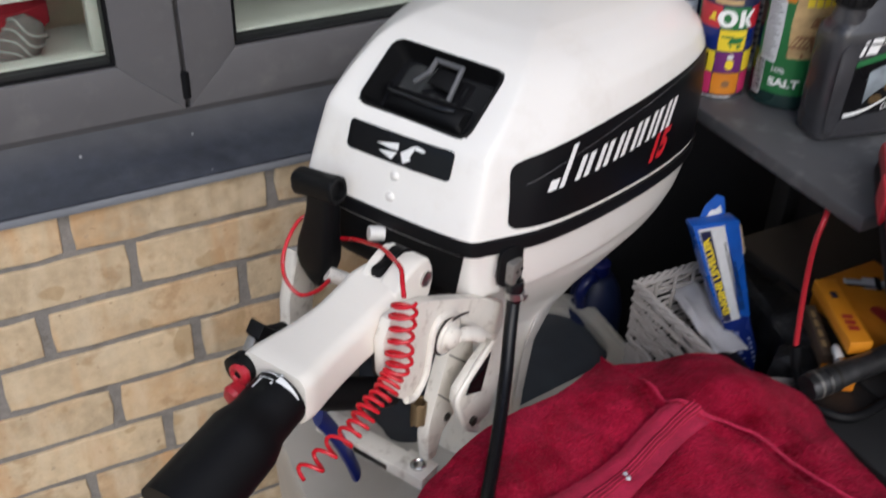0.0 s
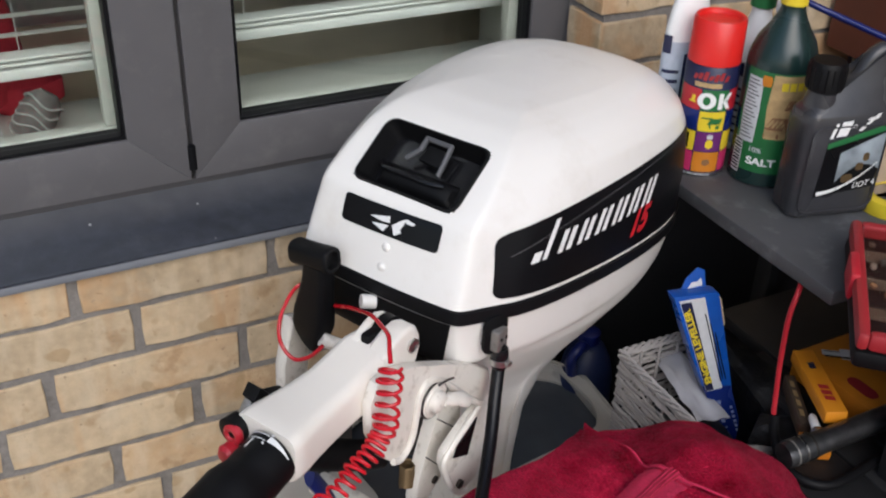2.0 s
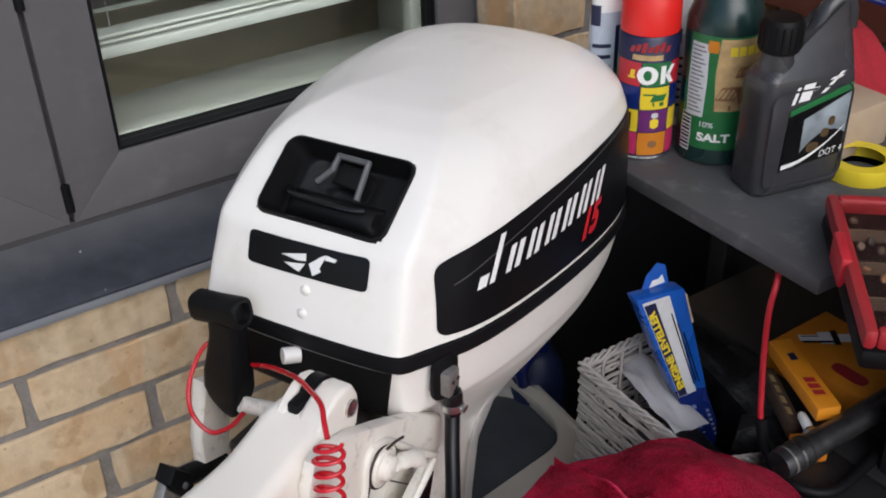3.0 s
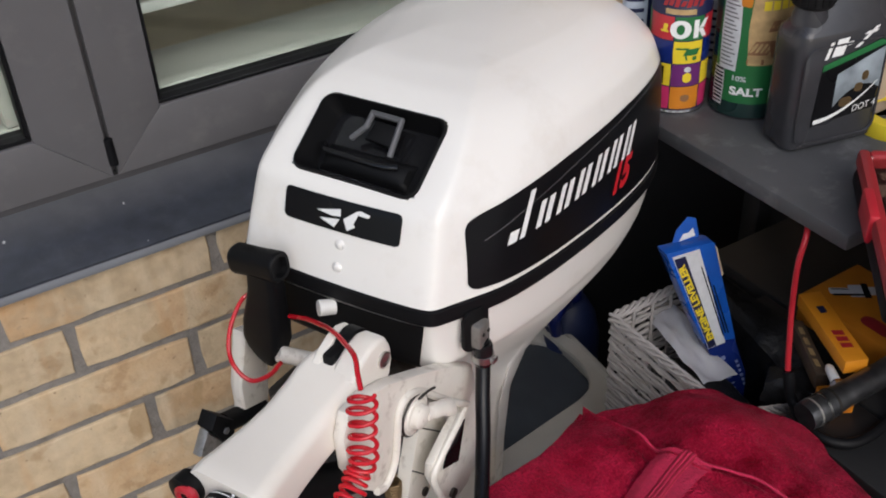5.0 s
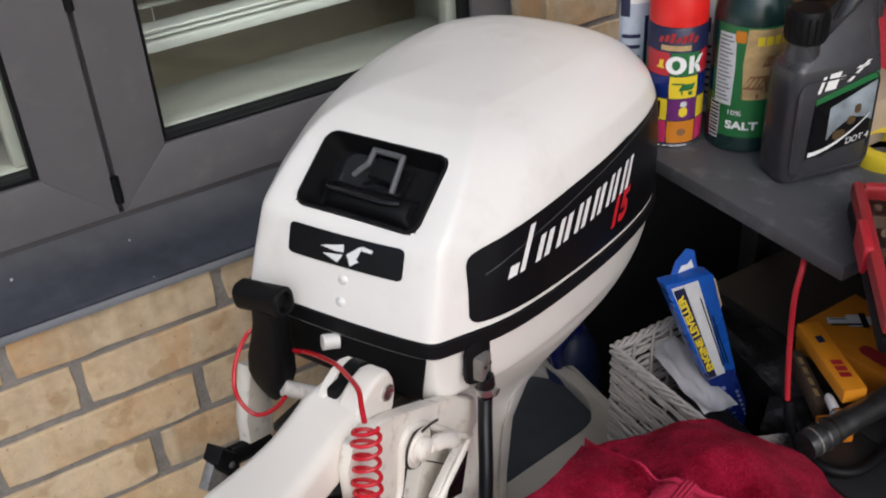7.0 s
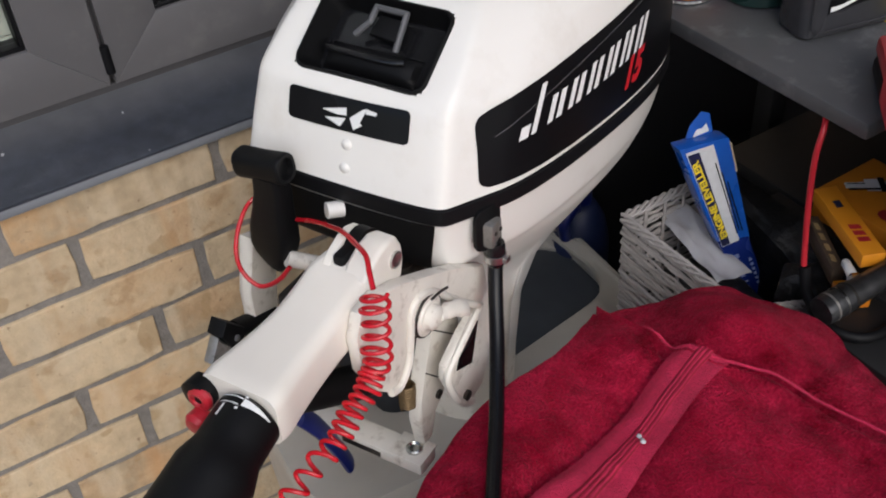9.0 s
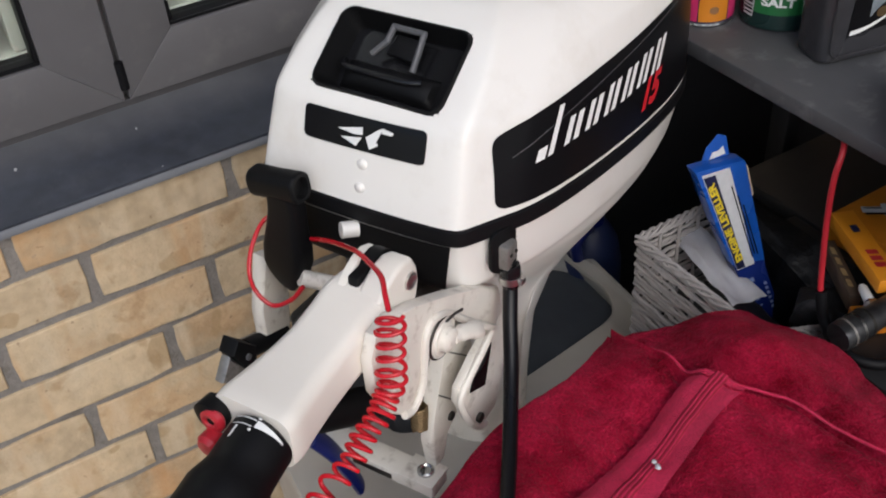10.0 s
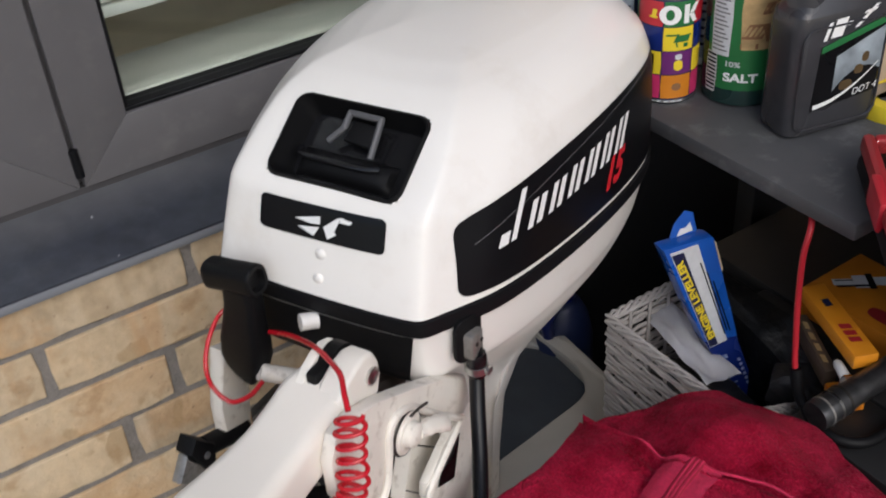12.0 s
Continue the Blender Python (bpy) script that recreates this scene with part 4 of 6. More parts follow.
for k, (x, y, z) in enumerate(((-0.02, 0.0, -0.09), (-0.04, 0.03, -0.095), (-0.01, -0.03, -0.125), (-0.045, -0.012, -0.105))):
    part("fitting", moved(lathe([(0.008, -0.014), (0.0105, -0.012), (0.0105, 0.010), (0.007, 0.014)], 14), at(x, y, z) @ pose(0, 0, 0, 40 * k, 60, 30 * k)), M_DARK_STEEL if k % 2 else M_STEEL, motor)
strip = part("blue_strip", tube(spline([(-0.092, 0.004, -0.158), (-0.075, 0.0, -0.190), (-0.060, -0.002, -0.226), (-0.052, -0.004, -0.250)], 6), 0.011, 12, 0.45), M_BLUE_PLASTIC, motor, "deep blue plastic strap end")
slab("port_cheek", [(-0.030, -0.060), (-0.018, -0.064), (-0.004, -0.100), (-0.014, -0.168), (-0.044, -0.150), (-0.040, -0.110)], 0.088, 0.012, M_WHITE_OLD, "white port bracket cheek", 0.004)
port = part("port_lever", tube([(-0.018, 0.086, -0.148), (-0.036, 0.0865, -0.142), (-0.062, 0.087, -0.133)], 0.0085, 16), M_BLACK, motor, "black clamp lever on the port side")
slab("knuckle", [(-0.0740, -0.1110), (-0.0565, -0.1300), (-0.0610, -0.1560), (-0.0690, -0.1480), (-0.0820, -0.1215)], 0.087, 0.017, M_BLACK, "", 0.002, port)
slab("lever_clip", [(-0.0825, -0.1225), (-0.0690, -0.1485), (-0.0612, -0.1565), (-0.0700, -0.1625), (-0.0950, -0.1405)], 0.087, 0.010, M_ALLOY, "worn grey lever end", 0.002, port)
part("pin", moved(lathe([(0.0028, 0), (0.0028, 0.0015), (0.001, 0.002)], 12), at(-0.068, 0.0785, -0.132) @ pose(0, 0, 0, 90)), M_GREY_PLASTIC, port)
# ---- the tub under the motor ----
def tub():
    t = thing("tub", at(0.155, -0.175, 0.0) @ pose(0, 0, 0, 0, 0, -4), "pale grey plastic tub with a broad lip, holding murky water", "tub")

    def ring(k, z, r):
        return [(x, y, z) for x, y in rounded(0.43 * k, 0.27 * k, r, 12)]

    def mouth(k, z):
        m = at(0.044, 0.050, 0) @ pose(0, 0, 0, 0, 0, 13)
        out = [m @ Vector((x * k, y * k, z)) for x, y in rounded(0.315, 0.178, 0.060, 12)]
        return [p + Vector((1, 1, 0)) * 0.011 * noise.noise(Vector((p.x * 20, p.y * 20, 0.5))) for p in out]
    rings = [ring(0.84, 0.0, 0.05), ring(0.85, 0.004, 0.055), ring(0.985, 0.640, 0.062), ring(1.0, 0.643, 0.065), ring(1.005, 0.655, 0.065), ring(0.995, 0.662, 0.064), ring(0.975, 0.6615, 0.062), mouth(1.03, 0.656), mouth(1.0, 0.653), mouth(0.995, 0.648), mouth(1.01, 0.645),
             ring(0.955, 0.636, 0.06), ring(0.82, 0.012, 0.05)]
    part("body", loft(rings), M_BIN, t)
    part("water", loft([ring(0.3, 0.632, 0.02), ring(0.6, 0.6325, 0.03), ring(0.952, 0.632, 0.058), ring(0.9, 0.59, 0.05)]), M_WATER, t, "murky grey water")
    return t


tub()

# ---- the corner beside the motor: towel, shelf, basket, shrunk toward the camera's eye by CORNER to fit its view; LOW is the ground there ----
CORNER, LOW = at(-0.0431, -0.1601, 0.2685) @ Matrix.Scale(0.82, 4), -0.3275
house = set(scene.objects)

# ---- towel over a low crate ----
stool = thing("plastic_crate", at(0.36, -0.66, 0.0), "dark plastic crate hidden under the towel", "crate")
part("body", box(-0.20, 0.04, -0.30, 0.20, LOW, 0.665, 0.01), M_CRATE, stool)
part("rim", box(-0.21, 0.05, -0.31, 0.21, 0.665, 0.683, 0.006), M_CRATE, stool)


EDGE = spline([(-0.22, -0.44, 0), (-0.08, -0.385, 0), (0.013, -0.354, 0), (0.131, -0.313, 0), (0.235, -0.279, 0), (0.285, -0.268, 0), (0.325, -0.285, 0), (0.365, -0.297, 0), (0.405, -0.312, 0), (0.414, -0.340, 0), (0.414, -0.370, 0), (0.431, -0.389, 0), (0.440, -0.407, 0), (0.434, -0.432, 0), (0.419, -0.462, 0), (0.407, -0.495, 0), (0.412, -0.56, 0), (0.43, -0.70, 0)], 8)


def heap(x, y):
    """Height of the lower cloth."""
    n = lambda s, o: noise.noise(Vector((x * s + o, y * s - o, 0.3)))
    z = 0.700 + 0.010 * n(7, 0.0) + 0.008 * n(17, 3.0) + 0.003 * n(48, 7.0)
    z += 0.044 * math.exp(-(((x - 0.362) / 0.062) ** 2 + ((y + 0.372) / 0.075) ** 2))
    z += 0.010 * math.sin(22 * x + 14 * y) * math.exp(-((y + 0.5) / 0.2) ** 2)
    return z


HEM = spline([(0.266, -0.269, 0), (0.283, -0.326, 0), (0.297, -0.372, 0), (0.310, -0.404, 0), (0.338, -0.440, 0), (0.364, -0.518, 0), (0.385, -0.60, 0), (0.40, -0.75, 0)], 8)


def band_edge(u, v):
    """The woven border on the upper layer: u along it, v across."""
    a, b_ = Vector((0.2935, -0.3557, 0)), Vector((0.3125, -0.4066, 0))
    c_, d_ = Vector((0.030, -0.426, 0)), Vector((0.095, -0.482, 0))
    p = a.lerp(b_, v).lerp(c_.lerp(d_, v), u)
    p.y -= (0.003 - 0.012 * v) * math.sin(u * math.pi)
    return p


CREASE = [band_edge(k / 24, -0.10) for k in range(25)]


def fold(x, y):
    """Height of the upper, folded-back layer."""
    n = lambda s, o: noise.noise(Vector((x * s + o, y * s - o, 2.3)))
    z = 0.722 + 0.010 * n(8, 1.0) + 0.007 * n(21, 5.0) + 0.0025 * n(55, 9.0)
    z += 0.012 * math.exp(-(((x - 0.25) / 0.05) ** 2 + ((y + 0.30) / 0.05) ** 2))
    near = min((x - p.x) ** 2 + (y - p.y) ** 2 for p in CREASE)
    z -= 0.012 * math.exp(-near / 0.011 ** 2)
    z += 0.005 * math.sin(26 * (x - 0.6 * y))
    return z


def towel():
    def lower(u, v):
        e = along(EDGE, u)
        f = Vector((-0.1 + 0.60 * u, -1.0, 0))
        if v > 0.9:
            k = (v - 0.9) / 0.1
            out = Vector((0.3, 1.0, 0)).normalized() if u < 0.36 else Vector((1.0, 0.45, 0)).normalized()
            p = e + out * (0.016 * math.sin(min(1.0, k * 2.0) * math.pi / 2) + 0.006 * math.sin(u * 60) * k)
            return (p.x, p.y, heap(e.x, e.y) - 0.012 * min(1, k * 2) ** 2 - 0.15 * max(0.0, k - 0.12))
        k = (v / 0.9) ** 0.6
        p = f.lerp(e, k)
        d = 1 - k
        return (p.x, p.y, heap(p.x, p.y))

    def upper(u, v):
        # from the tub's side to the hem
        h = along(HEM, u)
        e = Vector((0.266 - 0.50 * u, -0.272 - 0.155 * u - 1.4 * max(0.0, u - 0.46) ** 2 - 0.006 * math.sin(u * 14), 0))
        if v < 0.12:
            k = 1 - v / 0.12
            p = e + Vector((-0.25, 1.0, 0)).normalized() * (0.014 * math.sin(min(1.0, 1.6 * k) * math.pi / 2) - 0.002)
            return (p.x, p.y, fold(e.x, e.y) - 0.008 * k * k - 0.11 * max(0.0, k - 0.25))
        k = (v - 0.12) / 0.88
        p = e.lerp(h, k)
        roll = 0.0045 * math.sin(max(0.0, (k - 0.93) / 0.07) * math.pi) - 0.010 * max(0.0, (k - 0.975) / 0.025)
        return (p.x, p.y, fold(p.x, p.y) + roll + 0.007 * max(0.0, 1 - u * 4) * k)
    low_, up_ = sheet(lower, 150, 90), sheet(upper, 120, 110)
    for s, t in ((low_, 0.006), (up_, 0.006)):
        bmesh.ops.solidify(s, geom=s.faces[:], thickness=t)
    ob = tagged(part("towel", joined(low_, up_), M_TOWEL, sharp=80), "crumpled crimson terry towel with a ribbed border, folded on a crate", "towel")

    def band(u, v):
        p = band_edge(u, v)
        ridge = sum(math.exp(-((v - m) / 0.035) ** 2) for m in (0.475, 0.555, 0.635))
        return (p.x, p.y, fold(p.x, p.y) + 0.0040 + 0.0026 * ridge)
    part("border_band", sheet(band, 60, 60), M_TOWEL_BAND, ob, "ribbed woven border", sharp=80)
    for mid in (0.435, 0.515, 0.595, 0.675):
        def stripe(u, v, mid=mid):
            x, y, z = band(u, mid - 0.013 + 0.026 * v)
            return (x, y, z + 0.0006)
        part("dark_stripe", sheet(stripe, 60, 2), M_TOWEL_DARK, ob, "dark woven stripe", sharp=80)
    line = [(p.x, p.y, fold(p.x, p.y) + 0.004) for p in HEM[2:50]]
    part("hem", tube(line, 0.0016, 8), M_TOWEL_BAND, ob, "paler stitched hem", sharp=80)
    tufts = []
    for x, y, r in ((0.1990, -0.4135, 0.0026), (0.1975, -0.4195, 0.0020), (0.1955, -0.4225, 0.0028)):
        tuft = moved(lathe([(r * 0.3, 0.0), (r, r * 0.4), (r * 0.8, r * 0.9), (r * 0.1, r * 1.1)], 9), at(x, y, fold(x, y) + 0.0062))
        for v in tuft.verts:
            v.co += Vector((1, 1, 0.3)) * 0.0011 * noise.noise(v.co * 700)
        tufts.append(tuft)
    part("lint", joined(*tufts), M_LABEL, ob, "tufts of white lint", sharp=80)
    return ob


def terry():
    """Looped pile: brushed light and dark patches over a fine fuzzy grain."""
    m = mat("crimson terry", (0.5, 0.01, 0.05), 0.97, vary=0.0, bump=0.0, rough_vary=0)
    n, ln = m.node_tree.nodes, m.node_tree.links
    p = n["Principled BSDF"]
    p.inputs["Specular IOR Level"].default_value = 0.08
    p.inputs["Sheen Weight"].default_value, p.inputs["Sheen Roughness"].default_value = 0.22, 0.35
    p.inputs["Sheen Tint"].default_value = (1.0, 0.3, 0.4, 1)
    co = n.new("ShaderNodeTexCoord")
    tex = []
    for s, d, r in ((21.0, 9.0, 0.72), (430.0, 3.0, 0.5), (95.0, 5.0, 0.6), (8.0, 3.0, 0.5)):
        t = n.new("ShaderNodeTexNoise")
        t.inputs["Scale"].default_value, t.inputs["Detail"].default_value, t.inputs["Roughness"].default_value = s, d, r
        ln.new(co.outputs["Object"], t.inputs["Vector"])
        tex.append(t)
    patch, mix, fine, dim = n.new("ShaderNodeMapRange"), n.new("ShaderNodeMix"), n.new("ShaderNodeMapRange"), n.new("ShaderNodeMix")
    mix.data_type = dim.data_type = "RGBA"
    dim.blend_type = "MULTIPLY"
    patch.inputs["From Min"].default_value, patch.inputs["From Max"].default_value = 0.38, 0.64
    ln.new(tex[0].outputs["Fac"], patch.inputs["Value"])
    ln.new(patch.outputs[0], mix.inputs["Factor"])
    deep, tone = n.new("ShaderNodeMapRange"), n.new("ShaderNodeMix")
    tone.data_type = "RGBA"
    deep.inputs["From Min"].default_value, deep.inputs["From Max"].default_value = 0.40, 0.58
    ln.new(tex[3].outputs["Fac"], deep.inputs["Value"])
    ln.new(deep.outputs[0], tone.inputs["Factor"])
    tone.inputs["A"].default_value, tone.inputs["B"].default_value = (0.22, 0.002, 0.012, 1), (0.56, 0.010, 0.046, 1)
    ln.new(tone.outputs["Result"], mix.inputs["A"])
    mix.inputs["B"].default_value = (0.80, 0.026, 0.095, 1)
    fine.inputs["From Min"].default_value, fine.inputs["From Max"].default_value = 0.62, 0.34
    ln.new(tex[1].outputs["Fac"], fine.inputs["Value"])
    ln.new(fine.outputs[0], dim.inputs["Factor"])
    ln.new(mix.outputs["Result"], dim.inputs["A"])
    dim.inputs["B"].default_value = (0.68, 0.58, 0.62, 1)
    ln.new(dim.outputs["Result"], p.inputs["Base Color"])
    normal = None
    for t, depth, strength in ((tex[1], 0.0035, 0.9), (tex[2], 0.006, 0.55)):
        bump = n.new("ShaderNodeBump")
        bump.inputs["Strength"].default_value, bump.inputs["Distance"].default_value = strength, depth
        ln.new(t.outputs["Fac"], bump.inputs["Height"])
        if normal:
            ln.new(normal, bump.inputs["Normal"])
        normal = bump.outputs["Normal"]
    ln.new(normal, p.inputs["Normal"])
    return m


M_TOWEL = terry()
M_TOWEL_DARK = mat("dark crimson stripe", (0.26, 0.004, 0.022), 0.95, vary=0.3, scale=300, bump=0.5)
M_TOWEL_BAND = mat("crimson woven border", (0.50, 0.014, 0.062), 0.95, vary=0.3, scale=300, big=18, bump=0.8, bump_scale=600)
cloth = towel()

# ---- shelf board and what stands on it ----
Z = 0.91
shelf = thing("shelf", at(0.484, -0.01, Z), "grey shelf board against the wall, scuffed", "shelf")
part("board", box(0.0, 0.78, -0.366, 0.006, -0.018, 0.0, 0.003), M_SHELF, shelf)
for x in (0.25, 0.74):
    for y in (-0.33, -0.03):
        part("leg", box(x, x + 0.03, y - 0.015, y + 0.015, LOW - Z, -0.0185, 0.003), M_CRATE, shelf)
# Added panel, shuts light out of the space under the shelf.
back = part("shade_panel", box(0.62, 1.26, -0.70, -0.68, LOW, 0.70, 0.004), M_CRATE)
tagged(back, "black panel added to keep light out from under the shelf", "panel", kind="structure")


def spray_can():
    c = thing("spray_can", at(0.536, -0.080, Z) @ Matrix.Diagonal((1.21, 1.21, 1.07, 1.0)), "red-capped spray can with bright chequered label", "spray can")
    R = 0.0268
    part("body", lathe([(0.022, 0), (R, 0.002), (R, 0.1300), (R - 0.002, 0.1330), (R - 0.004, 0.1360)], 40), M_NAVY, c)
    part("cap", lathe([(R - 0.0035, 0.1332), (R - 0.0005, 0.1337), (R - 0.0012, 0.1810), (R - 0.003, 0.1835), (R - 0.005, 0.1825), (R - 0.006, 0.1780), (0.002, 0.1770)], 40), M_RED_CAP, c, "bright red cap")
    part("base_ring", lathe([(R - 0.001, 0.001), (R + 0.0006, 0.0015), (R + 0.0006, 0.004), (R - 0.001, 0.0045)], 40), M_STEEL, c)
    w = 0.0276
    rot = pose(0, 0, 0, 0, 0, -46)
    squares = [[(M_ORANGE, 0.006, 0.031), (M_PINK, 0.006, 0.031)], [(M_PURPLE, 0.032, 0.056), (M_YELLOW, 0.032, 0.056)], [(M_YELLOW, 0.057, 0.081), (M_BLUE_DARK, 0.057, 0.081)], [(M_GREEN, 0.082, 0.107), (M_RED, 0.082, 0.107)]]
    for row, pair in enumerate(squares):
        for k in (-2, -1, 0, 1):
            m, a, b = pair[k % 2]
            q = disc_sheet(w - 0.0004, b - a, 0.0005, 8, 2, (k + 0.36) * w, (a + b) / 2)
            part("label_square", moved(wrapped(q, R), rot), m, c)
    part("white_print", moved(wrapped(joined(bmesh_ring(0.0015, 0.094, 0.0092, 0.0098, 0.0045), bars([(0.0130, 0.0845, 0.0177, 0.1035, 0), (0.0180, 0.0945, 0.0230, 0.1035, 0.005), (0.0220, 0.0845, 0.0270, 0.0940, -0.005)])), R, 0.0007), rot), M_STICKER_WHITE, c)
    part("red_print", moved(wrapped(bars([(-0.016 + 0.0052 * k, 0.1175 + 0.001 * (k % 2), -0.0122 + 0.0052 * k, 0.1240 + 0.002 * (k % 3), 0.002) for k in range(7)]), R, 0.0006), rot), M_RED_DARK, c)
    part("cream_print", moved(wrapped(bars([(-0.013, 0.1095, 0.014, 0.1150, 0.0)]), R, 0.0006), rot), M_CREAM, c)
    part("barrow_print", moved(wrapped(bars([(0.005, 0.066, 0.018, 0.073, 0.003), (0.014, 0.0605, 0.018, 0.0645, 0.0), (-0.001, 0.0725, 0.010, 0.0743, 0.0), (0.008, 0.061, 0.0095, 0.066, -0.001)]), R, 0.0007), rot), M_GREEN, c)
    part("fruit_print", moved(wrapped(disc_sheet(0.0078, 0.0115, 0.0036, 6, 6, 0.0105, 0.0415), R, 0.0007), rot), M_YELLOW, c)
    part("leaf_print", moved(wrapped(disc_sheet(0.008, 0.008, 0.003, 6, 6, 0.010, 0.0185), R, 0.0007), rot), M_BROWN, c)
    part("crest_print", moved(wrapped(disc_sheet(0.006, 0.006, 0.002, 6, 6, 0.0105, 0.0505), R, 0.0007), rot), M_LABEL, c)
    part("dark_print", moved(wrapped(bars([(-0.024, 0.034, -0.0105, 0.053, 0.0)]), R, 0.0007), rot), M_STICKER, c)
    part("yellow_print", moved(wrapped(bars([(-0.0165, 0.090, -0.009, 0.092, 0.0), (-0.0145, 0.092, -0.0105, 0.099, 0.001)]), R, 0.0007), rot), M_YELLOW, c)
    part("pale_print", moved(wrapped(bars([(-0.018 + 0.006 * k, 0.0022, -0.0145 + 0.006 * k, 0.0042, 0.0) for k in range(6)]), R, 0.0009), rot), M_LABEL, c)
    return c


def bmesh_ring(cx, cy, rx, ry, hole):
    bm = bmesh.new()
    n = 20
    a = [bm.verts.new((cx + rx * math.cos(2 * math.pi * i / n), cy + ry * math.sin(2 * math.pi * i / n), 0)) for i in range(n)]
    b = [bm.verts.new((cx + hole * 0.8 * math.cos(2 * math.pi * i / n), cy + hole * 1.2 * math.sin(2 * math.pi * i / n), 0)) for i in range(n)]
    for i in range(n):
        bm.faces.new((a[i], a[(i + 1) % n], b[(i + 1) % n], b[i]))
    return bm


def green_bottle():
    b = thing("cleaner_bottle", at(0.594, -0.132, Z) @ Matrix.Diagonal((1.22, 1.22, 1.0, 1.0)), "dark green bottle with a yellow cap and photo label", "bottle")
    R = 0.0335
    part("body", lathe([(0.028, 0.0), (R, 0.003), (R, 0.150), (R - 0.001, 0.160), (R - 0.006, 0.178), (R - 0.014, 0.193), (0.0135, 0.207), (0.0115, 0.214), (0.0115, 0.219)], 44), M_BOTTLE, b)
    part("cap", lathe([(0.0115, 0.2195), (0.0128, 0.220), (0.0128, 0.239), (0.011, 0.241), (0.002, 0.2412)], 28), M_YELLOW, b, "ribbed yellow cap")
    rot = pose(0, 0, 0, 0, 0, -48)
    lab = part("label", moved(wrapped(disc_sheet(0.092, 0.128, 0.003, 24, 2, 0.012, 0.084), R), rot), M_GREEN, b, "green label with white and cream panels")
    part("photo_print", moved(wrapped(disc_sheet(0.062, 0.080, 0.002, 16, 2, 0.027, 0.106), R, 0.0006), rot), M_CREAM, lab)
    part("brown_print", moved(wrapped(bars([(-0.003, 0.078, 0.014, 0.094, 0.006), (0.018, 0.074, 0.036, 0.092, -0.004), (-0.003, 0.067, 0.05, 0.073, 0), (0.012, 0.104, 0.03, 0.116, 0.004)]), R, 0.0008), rot), M_BROWN, lab)
    part("yellow_print", moved(wrapped(bars([(0.006, 0.128, 0.012, 0.138, 0), (0.0135, 0.128, 0.0195, 0.138, 0), (0.021, 0.128, 0.027, 0.138, 0), (0.0285, 0.128, 0.0345, 0.138, 0), (0.036, 0.128, 0.041, 0.138, 0)]), R, 0.0010), rot), M_YELLOW, lab)
    part("pale_panel", moved(wrapped(disc_sheet(0.019, 0.082, 0.001, 6, 2, -0.020, 0.098), R, 0.0006), rot), M_LABEL, lab)
    part("warning_mark", moved(wrapped(disc_sheet(0.010, 0.013, 0.001, 4, 2, -0.008, 0.137), R, 0.0009), rot), M_ORANGE, lab)
    part("bar_code", moved(wrapped(disc_sheet(0.0125, 0.044, 0.0008, 6, 2, -0.0275, 0.036), R, 0.0007), rot), M_LABEL, lab)
    part("code_bars", moved(wrapped(bars([(-0.0325, 0.0165 + 0.0042 * k, -0.0225, 0.0185 + 0.0042 * k + 0.0006 * (k % 2), 0) for k in range(10)]), R, 0.0009), rot), M_BLACK, lab)
    part("fine_print", moved(wrapped(bars([(-0.0275, 0.062 + 0.0045 * k, -0.0135 - 0.002 * (k % 3), 0.0635 + 0.0045 * k, 0) for k in range(17)]), R, 0.0008), rot), M_GREY_PLASTIC, lab)
    word = letters("SALT", 0.0128, 0.0, 0.0005)
    part("white_print", moved(wrapped(moved(word, at(-0.0005, 0.034, 0)), R, 0.0009), rot), M_STICKER_WHITE, lab)
    part("small_print", moved(wrapped(moved(letters("10%", 0.0080, 0.0, 0.0002), at(-0.0080, 0.0490, 0)), R, 0.0009), rot), M_LABEL, lab)
    return b


